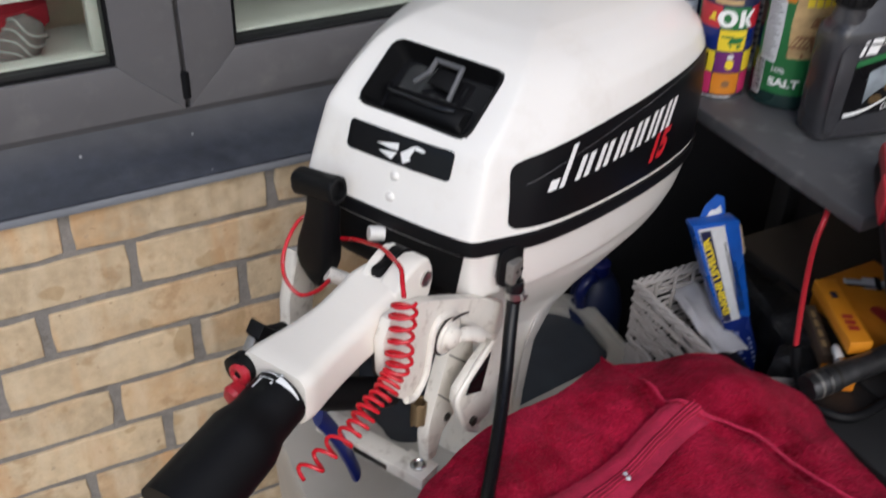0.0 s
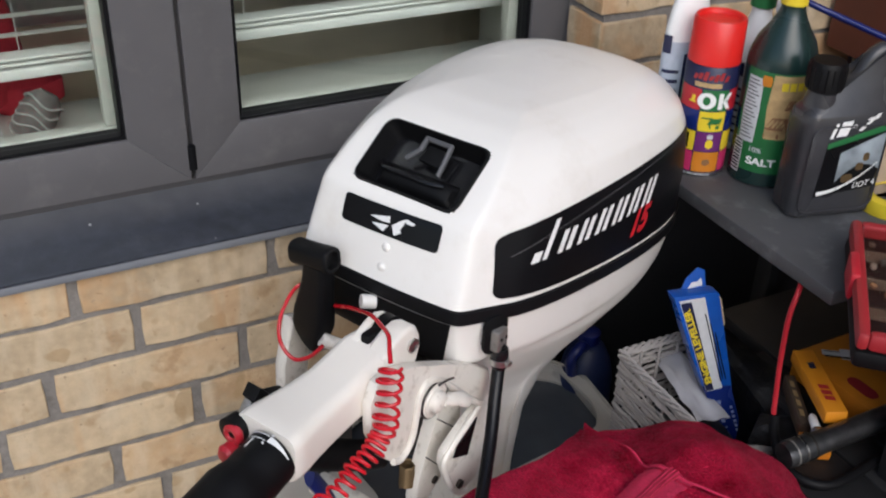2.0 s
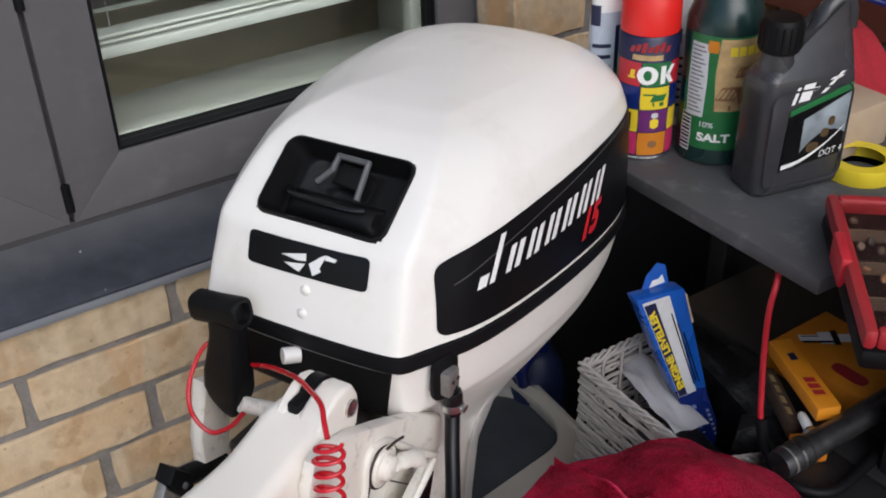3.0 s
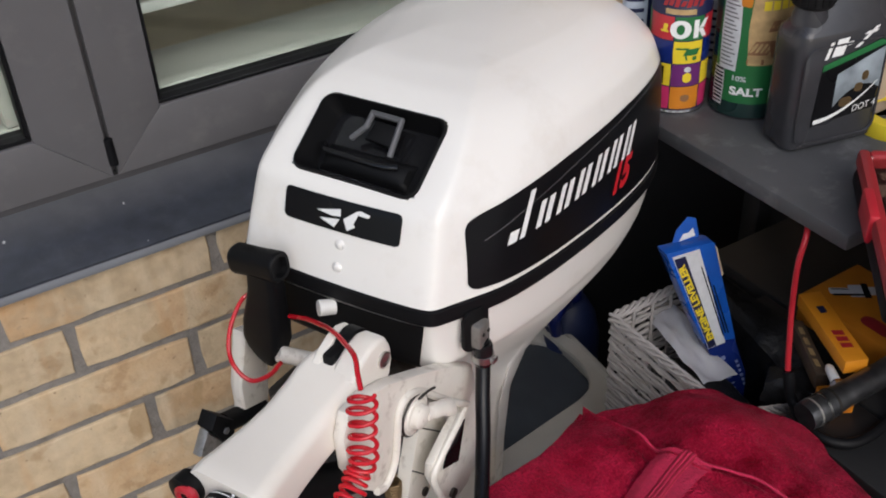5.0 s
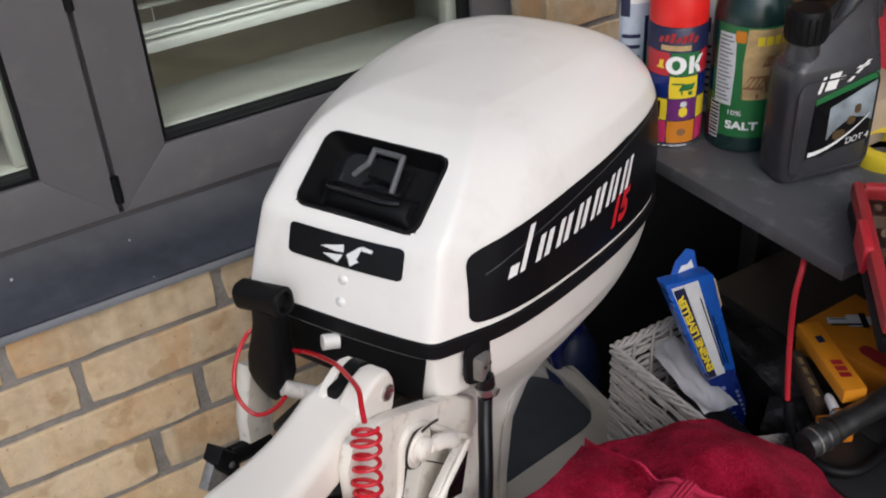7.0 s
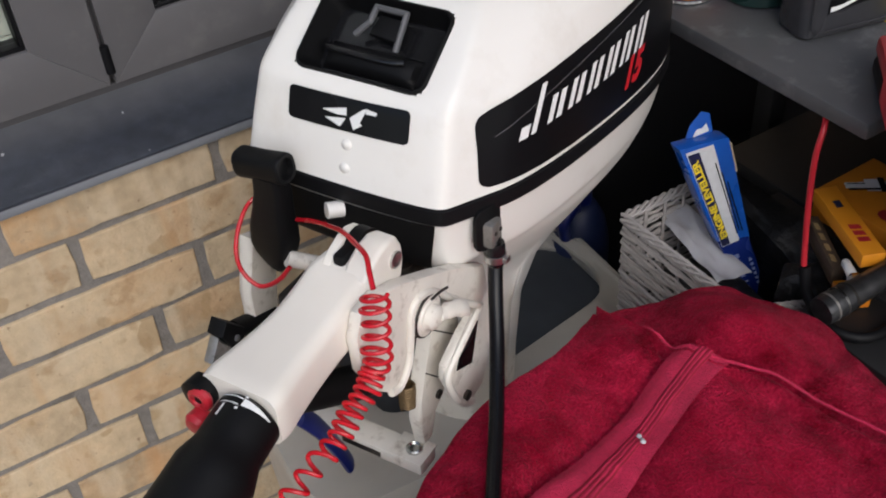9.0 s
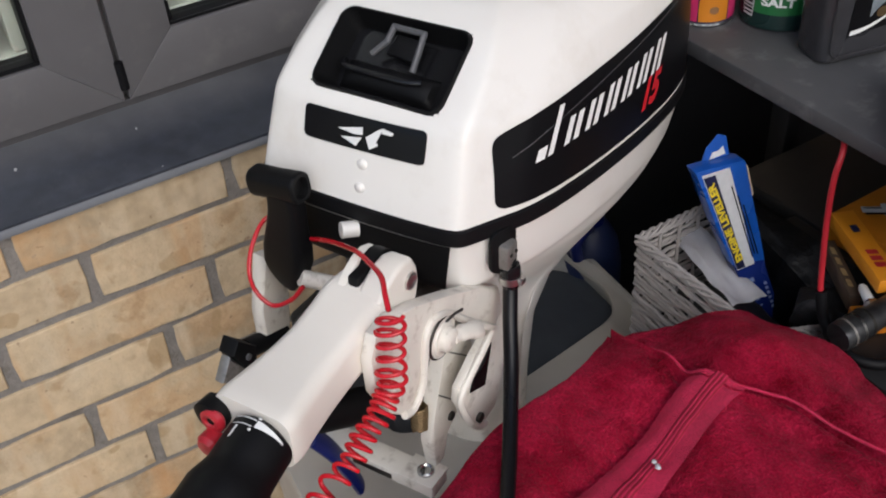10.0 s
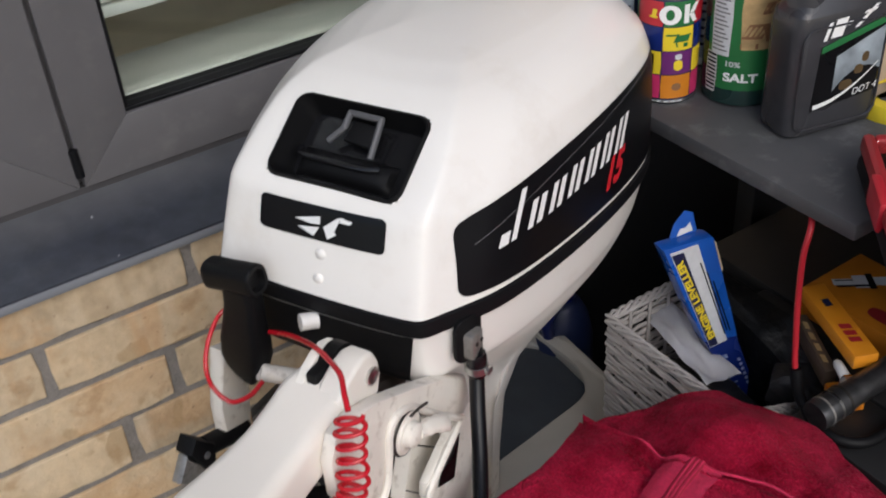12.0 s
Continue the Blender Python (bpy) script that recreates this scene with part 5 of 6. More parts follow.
def jerrycan():
    j = thing("fluid_can", at(0.604, -0.226, Z) @ pose(0, 0, 0, 0, 0, -13) @ Matrix.Diagonal((1.0, 1.0, 1.09, 1.0)), "graphite grey fluid can with a black cap", "can")
    W, D = 0.108, 0.052
    rings = []
    for z, w, d, r in ((0, W - 0.012, D - 0.012, 0.008), (0.003, W - 0.002, D - 0.002, 0.012), (0.008, W, D, 0.013), (0.105, W, D, 0.013), (0.116, W - 0.003, D - 0.003, 0.013)):
        rings.append([(x, y, z) for x, y in rounded(w, d, r, 5)])
    # sloping shoulder, high on the handle's side
    for k, f in ((0.0, 0.0), (0.35, 0.35), (0.7, 0.75), (1.0, 1.0)):
        ring = []
        for x, y in rounded(W - 0.004 - 0.018 * f, D - 0.004 - 0.022 * f, 0.012, 5):
            rise = 0.012 + 0.050 * max(0.0, min(1.0, (x + 0.022) / 0.05))
            ring.append((x, y, 0.117 + rise * k))
        rings.append(ring)
    part("body", loft(rings), M_JERRY, j)
    rail_ = spline([(-0.008, 0.0, 0.128), (0.012, 0.0, 0.152), (0.022, 0.0, 0.170), (0.036, 0.0, 0.177), (0.046, 0.0, 0.169), (0.048, 0.0, 0.150)], 6)
    part("handle", tube(rail_, 0.0095, 12), M_JERRY, j)
    part("neck", moved(lathe([(0.019, 0.110), (0.019, 0.128), (0.0165, 0.136), (0.0165, 0.140)], 28), at(-0.030, 0, 0)), M_JERRY, j)
    cap = part("cap", moved(lathe([(0.019, 0.1395), (0.0205, 0.141), (0.0205, 0.166), (0.018, 0.170), (0.002, 0.1705)], 28), at(-0.030, 0, 0)), M_BLACK, j, "black ribbed cap")
    for k in range(18):
        a = 2 * math.pi * k / 18
        part("rib", box(-0.030 + 0.0203 * math.cos(a) - 0.001, -0.030 + 0.0203 * math.cos(a) + 0.001, 0.0203 * math.sin(a) - 0.001, 0.0203 * math.sin(a) + 0.001, 0.143, 0.165), M_BLACK, cap)
    F = at(0, -D / 2 - 0.0006, 0.008) @ pose(0, 0, 0, 90)
    rib = [(x, y + 0.049, 0.0) for x, y in rounded(0.094, 0.098, 0.012, 6)]
    part("panel_rib", moved(tube(rib + [rib[0]], 0.0014, 6), F), M_JERRY, j, "raised rib round the front panel")
    lab = part("label", moved(prism([(-0.030, 0.018), (0.043, 0.026), (0.046, 0.098), (-0.026, 0.080)], -0.0002, 0.0004), F), M_STICKER, j, "dark printed label")
    part("green_print", moved(prism([(-0.0265, 0.074), (0.0455, 0.091), (0.046, 0.098), (-0.026, 0.080)], 0.0004, 0.0008), F), M_GREEN, lab)
    part("silver_print", moved(sheet(lambda u, v: (-0.008 + 0.053 * u, 0.046 + 0.013 * u + 0.030 * v * (0.75 + 0.25 * u) - 0.012 * (1 - v) * (2 * u - 1) ** 2, 0.0009), 8, 4), F), M_SILVER, lab, "silvery picture on the label")
    part("gold_print", moved(joined(disc_sheet(0.015, 0.010, 0.004, 8, 6, 0.007, 0.038), disc_sheet(0.010, 0.009, 0.003, 6, 6, 0.020, 0.051), disc_sheet(0.008, 0.010, 0.003, 6, 6, 0.026, 0.062)), F @ at(0, 0, 0.001)), M_BRASS, lab)
    sw = bmesh.new()
    for k in range(10):
        u0, u1 = k / 10, (k + 1) / 10
        fy = lambda u: 0.020 + 0.004 * u + 0.030 * u * u
        sw.faces.new([sw.verts.new(p) for p in ((-0.028 + 0.070 * u0, fy(u0), 0), (-0.028 + 0.070 * u1, fy(u1), 0), (-0.028 + 0.070 * u1, fy(u1) + 0.0035 * (1 - u1) + 0.0012, 0), (-0.028 + 0.070 * u0, fy(u0) + 0.0035 * (1 - u0) + 0.0012, 0))])
    part("white_swoosh", moved(sw, F @ at(0, 0, 0.0012)), M_STICKER_WHITE, lab)
    part("white_print", moved(letters("DOT 4", 0.0095, 0.2), F @ at(0.030, 0.030, 0.0012) @ pose(0, 0, 0, 0, 0, 6)), M_STICKER_WHITE, lab)
    part("white_mark", moved(bars([(-0.022, 0.087, -0.018, 0.103, 0.006), (-0.014, 0.088, -0.001, 0.1045, 0.006), (0.003, 0.0965, 0.010, 0.0995, 0), (0.012, 0.092, 0.017, 0.109, 0.022), (0.021, 0.103, 0.034, 0.1055, 0.004)]), F @ at(0.0, 0.0, 0.0006) @ pose(0, 0, 0, 0, 0, 3)), M_STICKER_WHITE, j)
    return j


def trigger_bottle(x, y, cap, label, grow=(1.0, 1.0, 1.0)):
    b = thing("trigger_bottle", at(x, y, Z) @ Matrix.Diagonal((*grow, 1.0)), label, "bottle", "cleaning bottles")
    part("body", lathe([(0.026, 0), (0.029, 0.003), (0.029, 0.120), (0.027, 0.145), (0.021, 0.175), (0.0125, 0.205), (0.0125, 0.214)], 32), M_STICKER_WHITE, b)
    part("collar", lathe([(0.0135, 0.2145), (0.0155, 0.215), (0.0155, 0.234), (0.012, 0.236)], 24), cap, b)
    part("trigger_head", joined(box(-0.013, 0.012, -0.030, 0.016, 0.2365, 0.262, 0.005), box(-0.005, 0.005, -0.036, -0.026, 0.215, 0.240, 0.003)), M_STICKER_WHITE, b)
    rot = pose(0, 0, 0, 0, 0, -40)
    part("blue_label", moved(wrapped(disc_sheet(0.066, 0.118, 0.004, 16, 2, 0.0, 0.072), 0.029), rot), M_BLUEGREY, b, "blue-grey printed label")
    part("navy_print", moved(wrapped(bars([(-0.028, 0.118, -0.010, 0.138, 0), (0.008, 0.03, 0.020, 0.118, 0)] + [(-0.022, 0.03 + 0.011 * k, 0.004, 0.034 + 0.011 * k, 0) for k in range(7)]), 0.029, 0.0008), rot), M_NAVY, b)
    return b


spray_can()
green_bottle()
jerrycan()
trigger_bottle(0.5365, -0.0235, M_STICKER_WHITE, "white trigger bottle with a blue and grey label", (1.13, 0.62, 1.15))
trigger_bottle(0.628, -0.048, M_GREEN, "white bottle with a green collar against the bricks", (1.0, 1.0, 0.87))

# tape, carton, red timber and the case at the far end of the shelf
tape = thing("tape_roll", at(0.682, -0.262, Z), "roll of yellow tape lying on the shelf", "tape")
part("roll", lathe([(0.024, 0.0), (0.038, 0.0), (0.0385, 0.002), (0.0385, 0.016), (0.038, 0.018), (0.024, 0.018)], 36, cap=False), M_YELLOW, tape)
tub_ = thing("carton", at(0.712, -0.205, Z), "small white and brown carton on the shelf", "carton")
part("body", box(-0.03, 0.05, -0.03, 0.03, 0.0, 0.055, 0.003), M_CARD, tub_)
part("print", box(-0.0304, -0.0300, -0.025, 0.025, 0.02, 0.05), M_LABEL, tub_, smooth=False)
rag = sheet(lambda u, v: (0.70 + 0.16 * u, -0.19 + 0.12 * v, Z + 0.004 + 0.105 * math.sin(math.pi * u) ** 0.5 * math.sin(math.pi * v) ** 0.5 * (1 + 0.25 * noise.noise(Vector((u * 4, v * 4, 1))))), 40, 30)
tagged(part("rag", rag, M_REDCLOTH), "crumpled red cloth lying on the shelf", "cloth")
cable = tube(spline([(0.612, -0.052, 1.128), (0.640, -0.058, 1.122), (0.70, -0.066, 1.092), (0.78, -0.175, 1.055), (0.86, -0.185, 1.02), (0.95, -0.19, 0.98), (1.02, -0.2, 0.916)], 8), 0.0042, 10)
tagged(part("blue_cable", cable, M_BLUE_PLASTIC), "thick blue cable running behind the bottles", "cable")

stack = thing("storage_box", at(0.70, -0.56, 0.0), "black storage box standing by the shelf", "box")
part("body", box(-0.14, 0.30, -0.25, 0.13, LOW, 0.89, 0.008), M_CRATE, stack)
part("lid", box(-0.146, 0.306, -0.256, 0.136, 0.8905, 0.911, 0.006), M_CRATE, stack)
case = thing("parts_case", at(0.556, -0.315, 0.9115) @ pose(0, 0, 0, 0, 0, -43), "red-framed parts case with a clear lid", "case")
CW, CH, CD = 0.17, 0.225, 0.040
part("base", box(0, CW, -CH, 0, 0, 0.020, 0.006), M_BLACK, case, "black case base")
part("frame", joined(box(0, 0.012, -CH, 0, 0.0205, CD, 0.005), box(CW - 0.012, CW, -CH, 0, 0.0205, CD, 0.005), box(0.0105, CW - 0.0105, -0.012, 0, 0.0205, CD, 0.005), box(0.0105, CW - 0.0105, -CH, -CH + 0.012, 0.0205, CD, 0.005)), M_RED_DARK, case, "red plastic frame")
lid = part("lid", box(0.011, CW - 0.011, -CH + 0.011, -0.011, CD - 0.006, CD - 0.003), M_CLEAR, case, "clear plastic lid", smooth=False)
lid.visible_shadow = False
part("catch", box(-0.004, 0.006, -0.125, -0.075, 0.012, CD + 0.002, 0.003), M_RED, case, "red catch")
for i in range(3):
    part("divider", box(0.012, CW - 0.012, -0.06 - 0.055 * i, -0.058 - 0.055 * i, 0.0205, 0.033), M_DARKCARD, case)
for i in range(40):
    x, y = random.uniform(0.02, CW - 0.02), random.uniform(-CH + 0.02, -0.02)
    part("small_part", moved(lathe([(0.002, 0), (0.004, 0.0005), (0.004, 0.003), (0.002, 0.0035)], 8), at(x, y, 0.0215 + random.random() * 0.004) @ pose(0, 0, 0, random.uniform(0, 60), random.uniform(0, 60), 0)), (M_DARK_STEEL, M_DARKCARD, M_BROWN)[i % 3], case)

# ---- under the shelf: low crates with boxes, torch and cable on them ----
low = thing("low_crate", at(0.62, -0.30, 0.0), "black plastic crate under the shelf", "crate", "black crates")
part("body", box(-0.012, 0.40, -0.24, 0.20, LOW, 0.655, 0.008), M_CRATE, low)
part("rim", box(-0.014, 0.405, -0.245, 0.205, 0.656, 0.676, 0.004), M_CRATE, low)
low2 = thing("low_crate", at(0.575, -0.40, 0.0), "narrow black crate beside the basket", "crate", "black crates")
part("body", box(-0.024, 0.024, -0.12, 0.20, LOW, 0.655, 0.008), M_CRATE, low2)
part("rim", box(-0.027, 0.027, -0.124, 0.204, 0.656, 0.676, 0.004), M_CRATE, low2)
low3 = thing("low_crate", at(0.505, -0.45, 0.0), "small black crate beside the towel", "crate", "black crates")
part("body", box(-0.040, 0.038, -0.10, 0.092, LOW, 0.655, 0.008), M_CRATE, low3)
part("rim", box(-0.042, 0.040, -0.102, 0.095, 0.656, 0.676, 0.004), M_CRATE, low3)


def plug_box(m, label, sx, sy, sz, printed=True, base=M_ORANGE):
    b = thing("spark_plug_box", m, label, "box", "spark plug boxes")
    part("carton", box(0, sx, -sy, 0, 0, sz, 0.0015), base, b)
    if printed:
        part("red_print", moved(bars([(0.018, -0.006, 0.0255, 0.006, 0.002), (0.0285, -0.006, 0.036, 0.006, 0.002), (0.039, -0.006, 0.0465, 0.006, 0.002)]), at(sx * 0.42, -sy / 2, sz + 0.0004)), M_RED, b)
        part("dark_print", moved(bars([(0.0, -0.004, 0.012, 0.004, 0.0)]), at(sx * 0.22, -sy / 2, sz + 0.0004)), M_NAVY, b)
    return b


ZB = 0.677
plug_box(at(0.594, -0.252, ZB) @ pose(0, 0, 0, 0, 0, 1), "large orange spark plug carton with a plug picture", 0.098, 0.128, 0.038, False)
big = bpy.data.objects["spark_plug_box"]
part("oval_print", moved(disc_sheet(0.044, 0.018, 0.0085, 10, 6), at(0.022, -0.092, 0.0384) @ pose(0, 0, 0, 0, 0, -90)), M_RED_DARK, big, "dark red oval mark")
PL = at(0.030, -0.016, 0.0385) @ pose(0, 0, 0, 0, 0, -37)
part("plug_print", moved(bars([(0.0, -0.0045, 0.018, 0.0045, 0), (0.018, -0.009, 0.034, 0.009, 0), (0.036, -0.006, 0.052, 0.006, 0)]), PL @ Matrix.Scale(1.25, 4)), M_LABEL, big, "grey spark plug picture")
part("plug_shadow", moved(bars([(0.002, -0.0075, 0.030, -0.0045, 0), (0.030, -0.011, 0.036, 0.011, 0), (0.002, 0.0015, 0.018, 0.0030, 0)]), PL @ at(0, 0, 0.0003) @ Matrix.Scale(1.25, 4)), M_BLACK, big)
plug_box(at(0.597, -0.276, ZB + 0.039) @ pose(0, 0, 0, 0, 0, -113.5), "bright yellow spark plug box lying on the carton", 0.118, 0.026, 0.017, True, M_ORANGE_LIGHT)
plug_box(at(0.5775, -0.275, ZB) @ pose(0, 0, 0, 0, 0, -120), "worn brown spark plug box with pale side print", 0.092, 0.013, 0.022, False, M_DARKCARD)
worn = bpy.data.objects["spark_plug_box.002"]
part("pale_print", moved(bars([(0.012 + 0.018 * k, -0.010, 0.024 + 0.018 * k, -0.005, 0.002) for k in range(4)]), at(0, 0, 0.0224)), M_CREAM, worn)
plug_box(at(0.505, -0.360, ZB) @ pose(0, 0, 0, 0, 0, -30), "open spark plug box showing a white plug", 0.036, 0.020, 0.024, False, M_ORANGE)
plug = thing("spark_plug", at(0.518, -0.374, ZB + 0.032) @ pose(0, 0, 0, 90, 0, 150), "white and steel spark plug", "spark plug")
part("insulator", lathe([(0.004, 0), (0.0055, 0.002), (0.005, 0.022), (0.003, 0.026)], 16), M_STICKER_WHITE, plug)
part("hexagon", lathe([(0.0075, -0.014), (0.008, -0.013), (0.008, -0.003), (0.0065, 0.0)], 6), M_STEEL, plug)

torch = thing("torch", at(0.4563, -0.3888, 0.7055), "black metal torch with a bright ring", "torch")
AX = Vector((0.150, -0.008, 0.012)).normalized()
part("barrel", tube([AX * 0.046, AX * 0.046 + AX * 0.22], 0.0138, 28), M_GUNMETAL, torch)
part("head", tube([Vector((0, 0, 0)), AX * 0.006, AX * 0.03, AX * 0.050], [0.0150, 0.0155, 0.0155, 0.0138], 28), M_GUNMETAL, torch, "scratched bright steel ring")
for k, m in ((0.010, M_ALLOY), (0.022, M_STEEL), (0.034, M_DARK_STEEL)):
    part("ring", tube([AX * k, AX * (k + 0.0022)], 0.0161, 28), m, torch)

red = tube(spline([(0.52, -0.30, 0.890), (0.492, -0.324, 0.880), (0.482, -0.328, 0.850), (0.481, -0.331, 0.798), (0.480, -0.338, 0.740), (0.4795, -0.341, 0.722)], 8), 0.0031, 10)
tagged(part("red_cable", red, M_RED), "red cable hanging from under the shelf", "cable")
dark = tube(spline([(0.4795, -0.342, 0.7215), (0.479, -0.350, 0.695), (0.477, -0.361, 0.685), (0.470, -0.375, 0.684), (0.468, -0.41, 0.684), (0.50, -0.43, 0.682), (0.58, -0.42, 0.682)], 6), 0.006, 10)
tagged(part("black_cable", dark, M_RUBBER), "black cable lying on the crate", "cable")


# ---- wicker basket with boxes and paper ----
def basket():
    k = thing("wicker_basket", at(0.405, -0.145, 0.40), "white painted wicker basket, loosely woven", "basket")
    W, D, H = 0.135, 0.195, 0.295

    # Front right corner lowered to keep its rim out of the camera's view.
    def drop(x, y, z):
        return (x, y, z * (1 - 0.20 * max(0.0, x / W) * max(0.0, -y / D)))

    core = [box(0.006, W - 0.006, -D + 0.006, -0.006, 0.0, 0.01)]
    part("bottom", core[0], M_WICKER, k)
    for i in range(39):
        z = 0.012 + 0.0073 * i
        w = [(0, 0), (0.5 * W, 0.001), (W, 0), (W + 0.001, -D / 2), (W, -D), (W / 2, -D - 0.001), (0, -D), (-0.001, -D / 2)]
        off = 0.0011 * (1 if i % 2 else -1)
        pts, n = [], 44
        for j in range(n):
            q = j / n * 8
            a, b = w[int(q) % 8], w[(int(q) + 1) % 8]
            f = q - int(q)
            x, y = a[0] + (b[0] - a[0]) * f, a[1] + (b[1] - a[1]) * f
            s = off * (1 if j % 2 else -1)
            nx, ny = (x - W / 2) / W, (y + D / 2) / D
            if abs(nx) > abs(ny):
                x += s
            else:
                y += s
            pts.append(drop(x, y, z + 0.0055 * noise.noise(Vector((j * 0.16, i * 0.9, 0)))))
        part("strand", tube(pts + [pts[0]], 0.0023 + 0.0006 * math.sin(i * 2.3), 6), M_WICKER, k)
    for j in range(22):
        q = j / 22 * 2 * (W + D)
        if q < W:
            x, y = q, 0
        elif q < W + D:
            x, y = W, -(q - W)
        elif q < 2 * W + D:
            x, y = W - (q - W - D), -D
        else:
            x, y = 0, -D + (q - 2 * W - D)
        part("stake", tube([(x * 0.96 + 0.003, y * 0.97 - 0.003, 0.0), drop(x * 0.96 + 0.003, y * 0.97 - 0.003, H)], 0.0022, 5), M_WICKER, k)
    rim = [(0, 0, H), (W, 0, H), (W, -D, H), (0, -D, H), (0, 0, H)]
    for o in range(4):
        line = [along([Vector(p) for p in rim], q / 60) for q in range(61)]
        twist = [(p.x + 0.0032 * math.cos(1.1 * q + 1.57 * o), p.y + 0.0032 * math.sin(1.1 * q + 1.57 * o), p.z + 0.002 + 0.0036 * math.sin(1.1 * q + 1.57 * o + 0.8)) for q, p in enumerate(line)]
        part("rim", tube([drop(*p) for p in twist], 0.0021, 6), M_WICKER, k)
    return k


basket()
stand = part("basket_stand", box(0.45, 0.535, -0.335, -0.17, LOW, 0.398), M_CRATE)
tagged(stand, "dark board under the wicker basket", "board")


def leveller():
    up = Vector((-0.3217, 0.1548, 0.9341)).normalized()
    x = Vector((0.9249, -0.1598, 0.3450))
    x = (x - up * x.dot(up)).normalized()
    T = Matrix.Translation((0.5454, -0.2416, 0.5625)) @ Matrix((x, up, x.cross(up))).transposed().to_4x4()
    b = thing("part_package", T, "blue card package standing in the basket, torn open at the top", "package")
    h = 0.266
    part("lower_card", prism([(-0.0200, -0.020), (0.0075, -0.020), (0.0065, 0.010), (0.0078, 0.105), (0.0095, 0.114), (-0.0275, 0.134), (-0.0205, 0.020)], -0.009, 0.011, 0.0012), M_BLUE_DARK, b, "dark blue lower card")
    part("upper_card", prism([(-0.0276, 0.1345), (0.0096, 0.1145), (0.0140, 0.160), (0.0240, 0.256), (0.0200, 0.260), (-0.0310, 0.279), (-0.0295, 0.190)], -0.009, 0.011, 0.0012), M_BLUE, b, "bright blue upper card")
    FL = at(-0.002, h, -0.006) @ pose(0, 0, 0, -25, 0, -20)
    part("torn_flap", moved(prism([(-0.018, -0.004), (0.018, -0.008), (0.019, 0.022), (0.010, 0.026), (-0.006, 0.015)], -0.0008, 0.0008), FL), M_BLUE, b, "torn blue flap")
    part("flap_print", moved(prism([(-0.006, 0.002), (0.014, 0.004), (0.013, 0.013), (0.007, 0.009), (0.000, 0.009)], 0.0009, 0.0013), FL), M_LABEL, b)
    part("raw_edge", prism([(0.0240, 0.252), (0.0262, 0.246), (0.0225, 0.208), (0.0195, 0.206), (0.0165, 0.172), (0.0146, 0.168)], -0.007, 0.008), M_CARD, b, "torn brown card edge")
    part("white_panel", prism([(-0.0262, 0.271), (-0.0250, 0.1245), (-0.0035, 0.1195), (0.0055, 0.2610)], 0.0112, 0.0116), M_LABEL, b, "white printed panel", smooth=False)
    part("dark_panel", prism([(-0.0254, 0.267), (-0.0247, 0.1255), (-0.0150, 0.1235), (-0.0122, 0.2630)], 0.0117, 0.0120), M_NAVY, b, smooth=False)
    part("yellow_print", moved(letters("ENGINE LEVELLER", 0.0112, 0.0, 0.0005), at(-0.0192, 0.1950, 0.0124) @ pose(0, 0, 0, 0, 0, 91) @ Matrix.Diagonal((1.33, 1.0, 1.0, 1.0))), M_YELLOW, b)
    part("small_print", moved(bars([(0.130 + 0.003 * (k % 2), 0.0085 - 0.0034 * k, 0.238 - 0.016 * (k % 3), 0.0101 - 0.0034 * k, 0) for k in range(3)]), pose(0, 0, 0, 0, 0, 88) @ at(0, -0.0015, 0.0119)), M_BLACK, b)
    part("pale_print", moved(bars([(0.02 + 0.0105 * k, 0.001 * (k % 2), 0.0265 + 0.0105 * k - 0.002 * (k % 3), 0.0062, 0.0015) for k in range(7)]), pose(0, 0, 0, 0, 0, 90) @ at(0.012, 0.010, 0.0113)), M_PRINT_BLUE, b)
    part("pale_print", moved(bars([(0.03 + 0.008 * k, 0.0, 0.0345 + 0.008 * k, 0.0036, 0.001) for k in range(6)]), pose(0, 0, 0, 0, 0, 90) @ at(0.010, -0.003, 0.0113)), M_PRINT_BLUE, b)
    return b


leveller()
def paper_at(u, v):
    x = (0.467 - 0.027 * u) * (1 - v) + (0.505 - 0.030 * u + 0.018 * u * u) * v
    y = (-0.140 - 0.125 * u) * (1 - v) + (-0.121 - 0.145 * u) * v
    return (x, y, 0.664 + 0.012 * math.sin(5 * u) * v + 0.007 * noise.noise(Vector((u * 4, v * 3, 2))))


bag = sheet(paper_at, 30, 16)
bmesh.ops.solidify(bag, geom=bag.faces[:], thickness=0.0006)
tagged(part("paper", bag, M_BAG), "crumpled white paper lying in the basket", "paper")
# Added lumps whose black stands in for shade inside the basket.
def dark_fill(x, y, rx, ry, levels_, label):
    bm = loft([[(x + (rx + 0.012 * math.sin(3 * q + z * 40)) * k * math.cos(q), y + ry * k * math.sin(q) * (1 + 0.12 * math.sin(5 * q)), z) for q in (2 * math.pi * i / 40 for i in range(40))] for z, k in levels_])
    for v in bm.verts:
        v.co += Vector((1, 0.8, 0.7)) * 0.007 * noise.noise(v.co * 38)
    tagged(part("dark_fill", bm, M_DARK_FILL), label, "bag", "black bags")


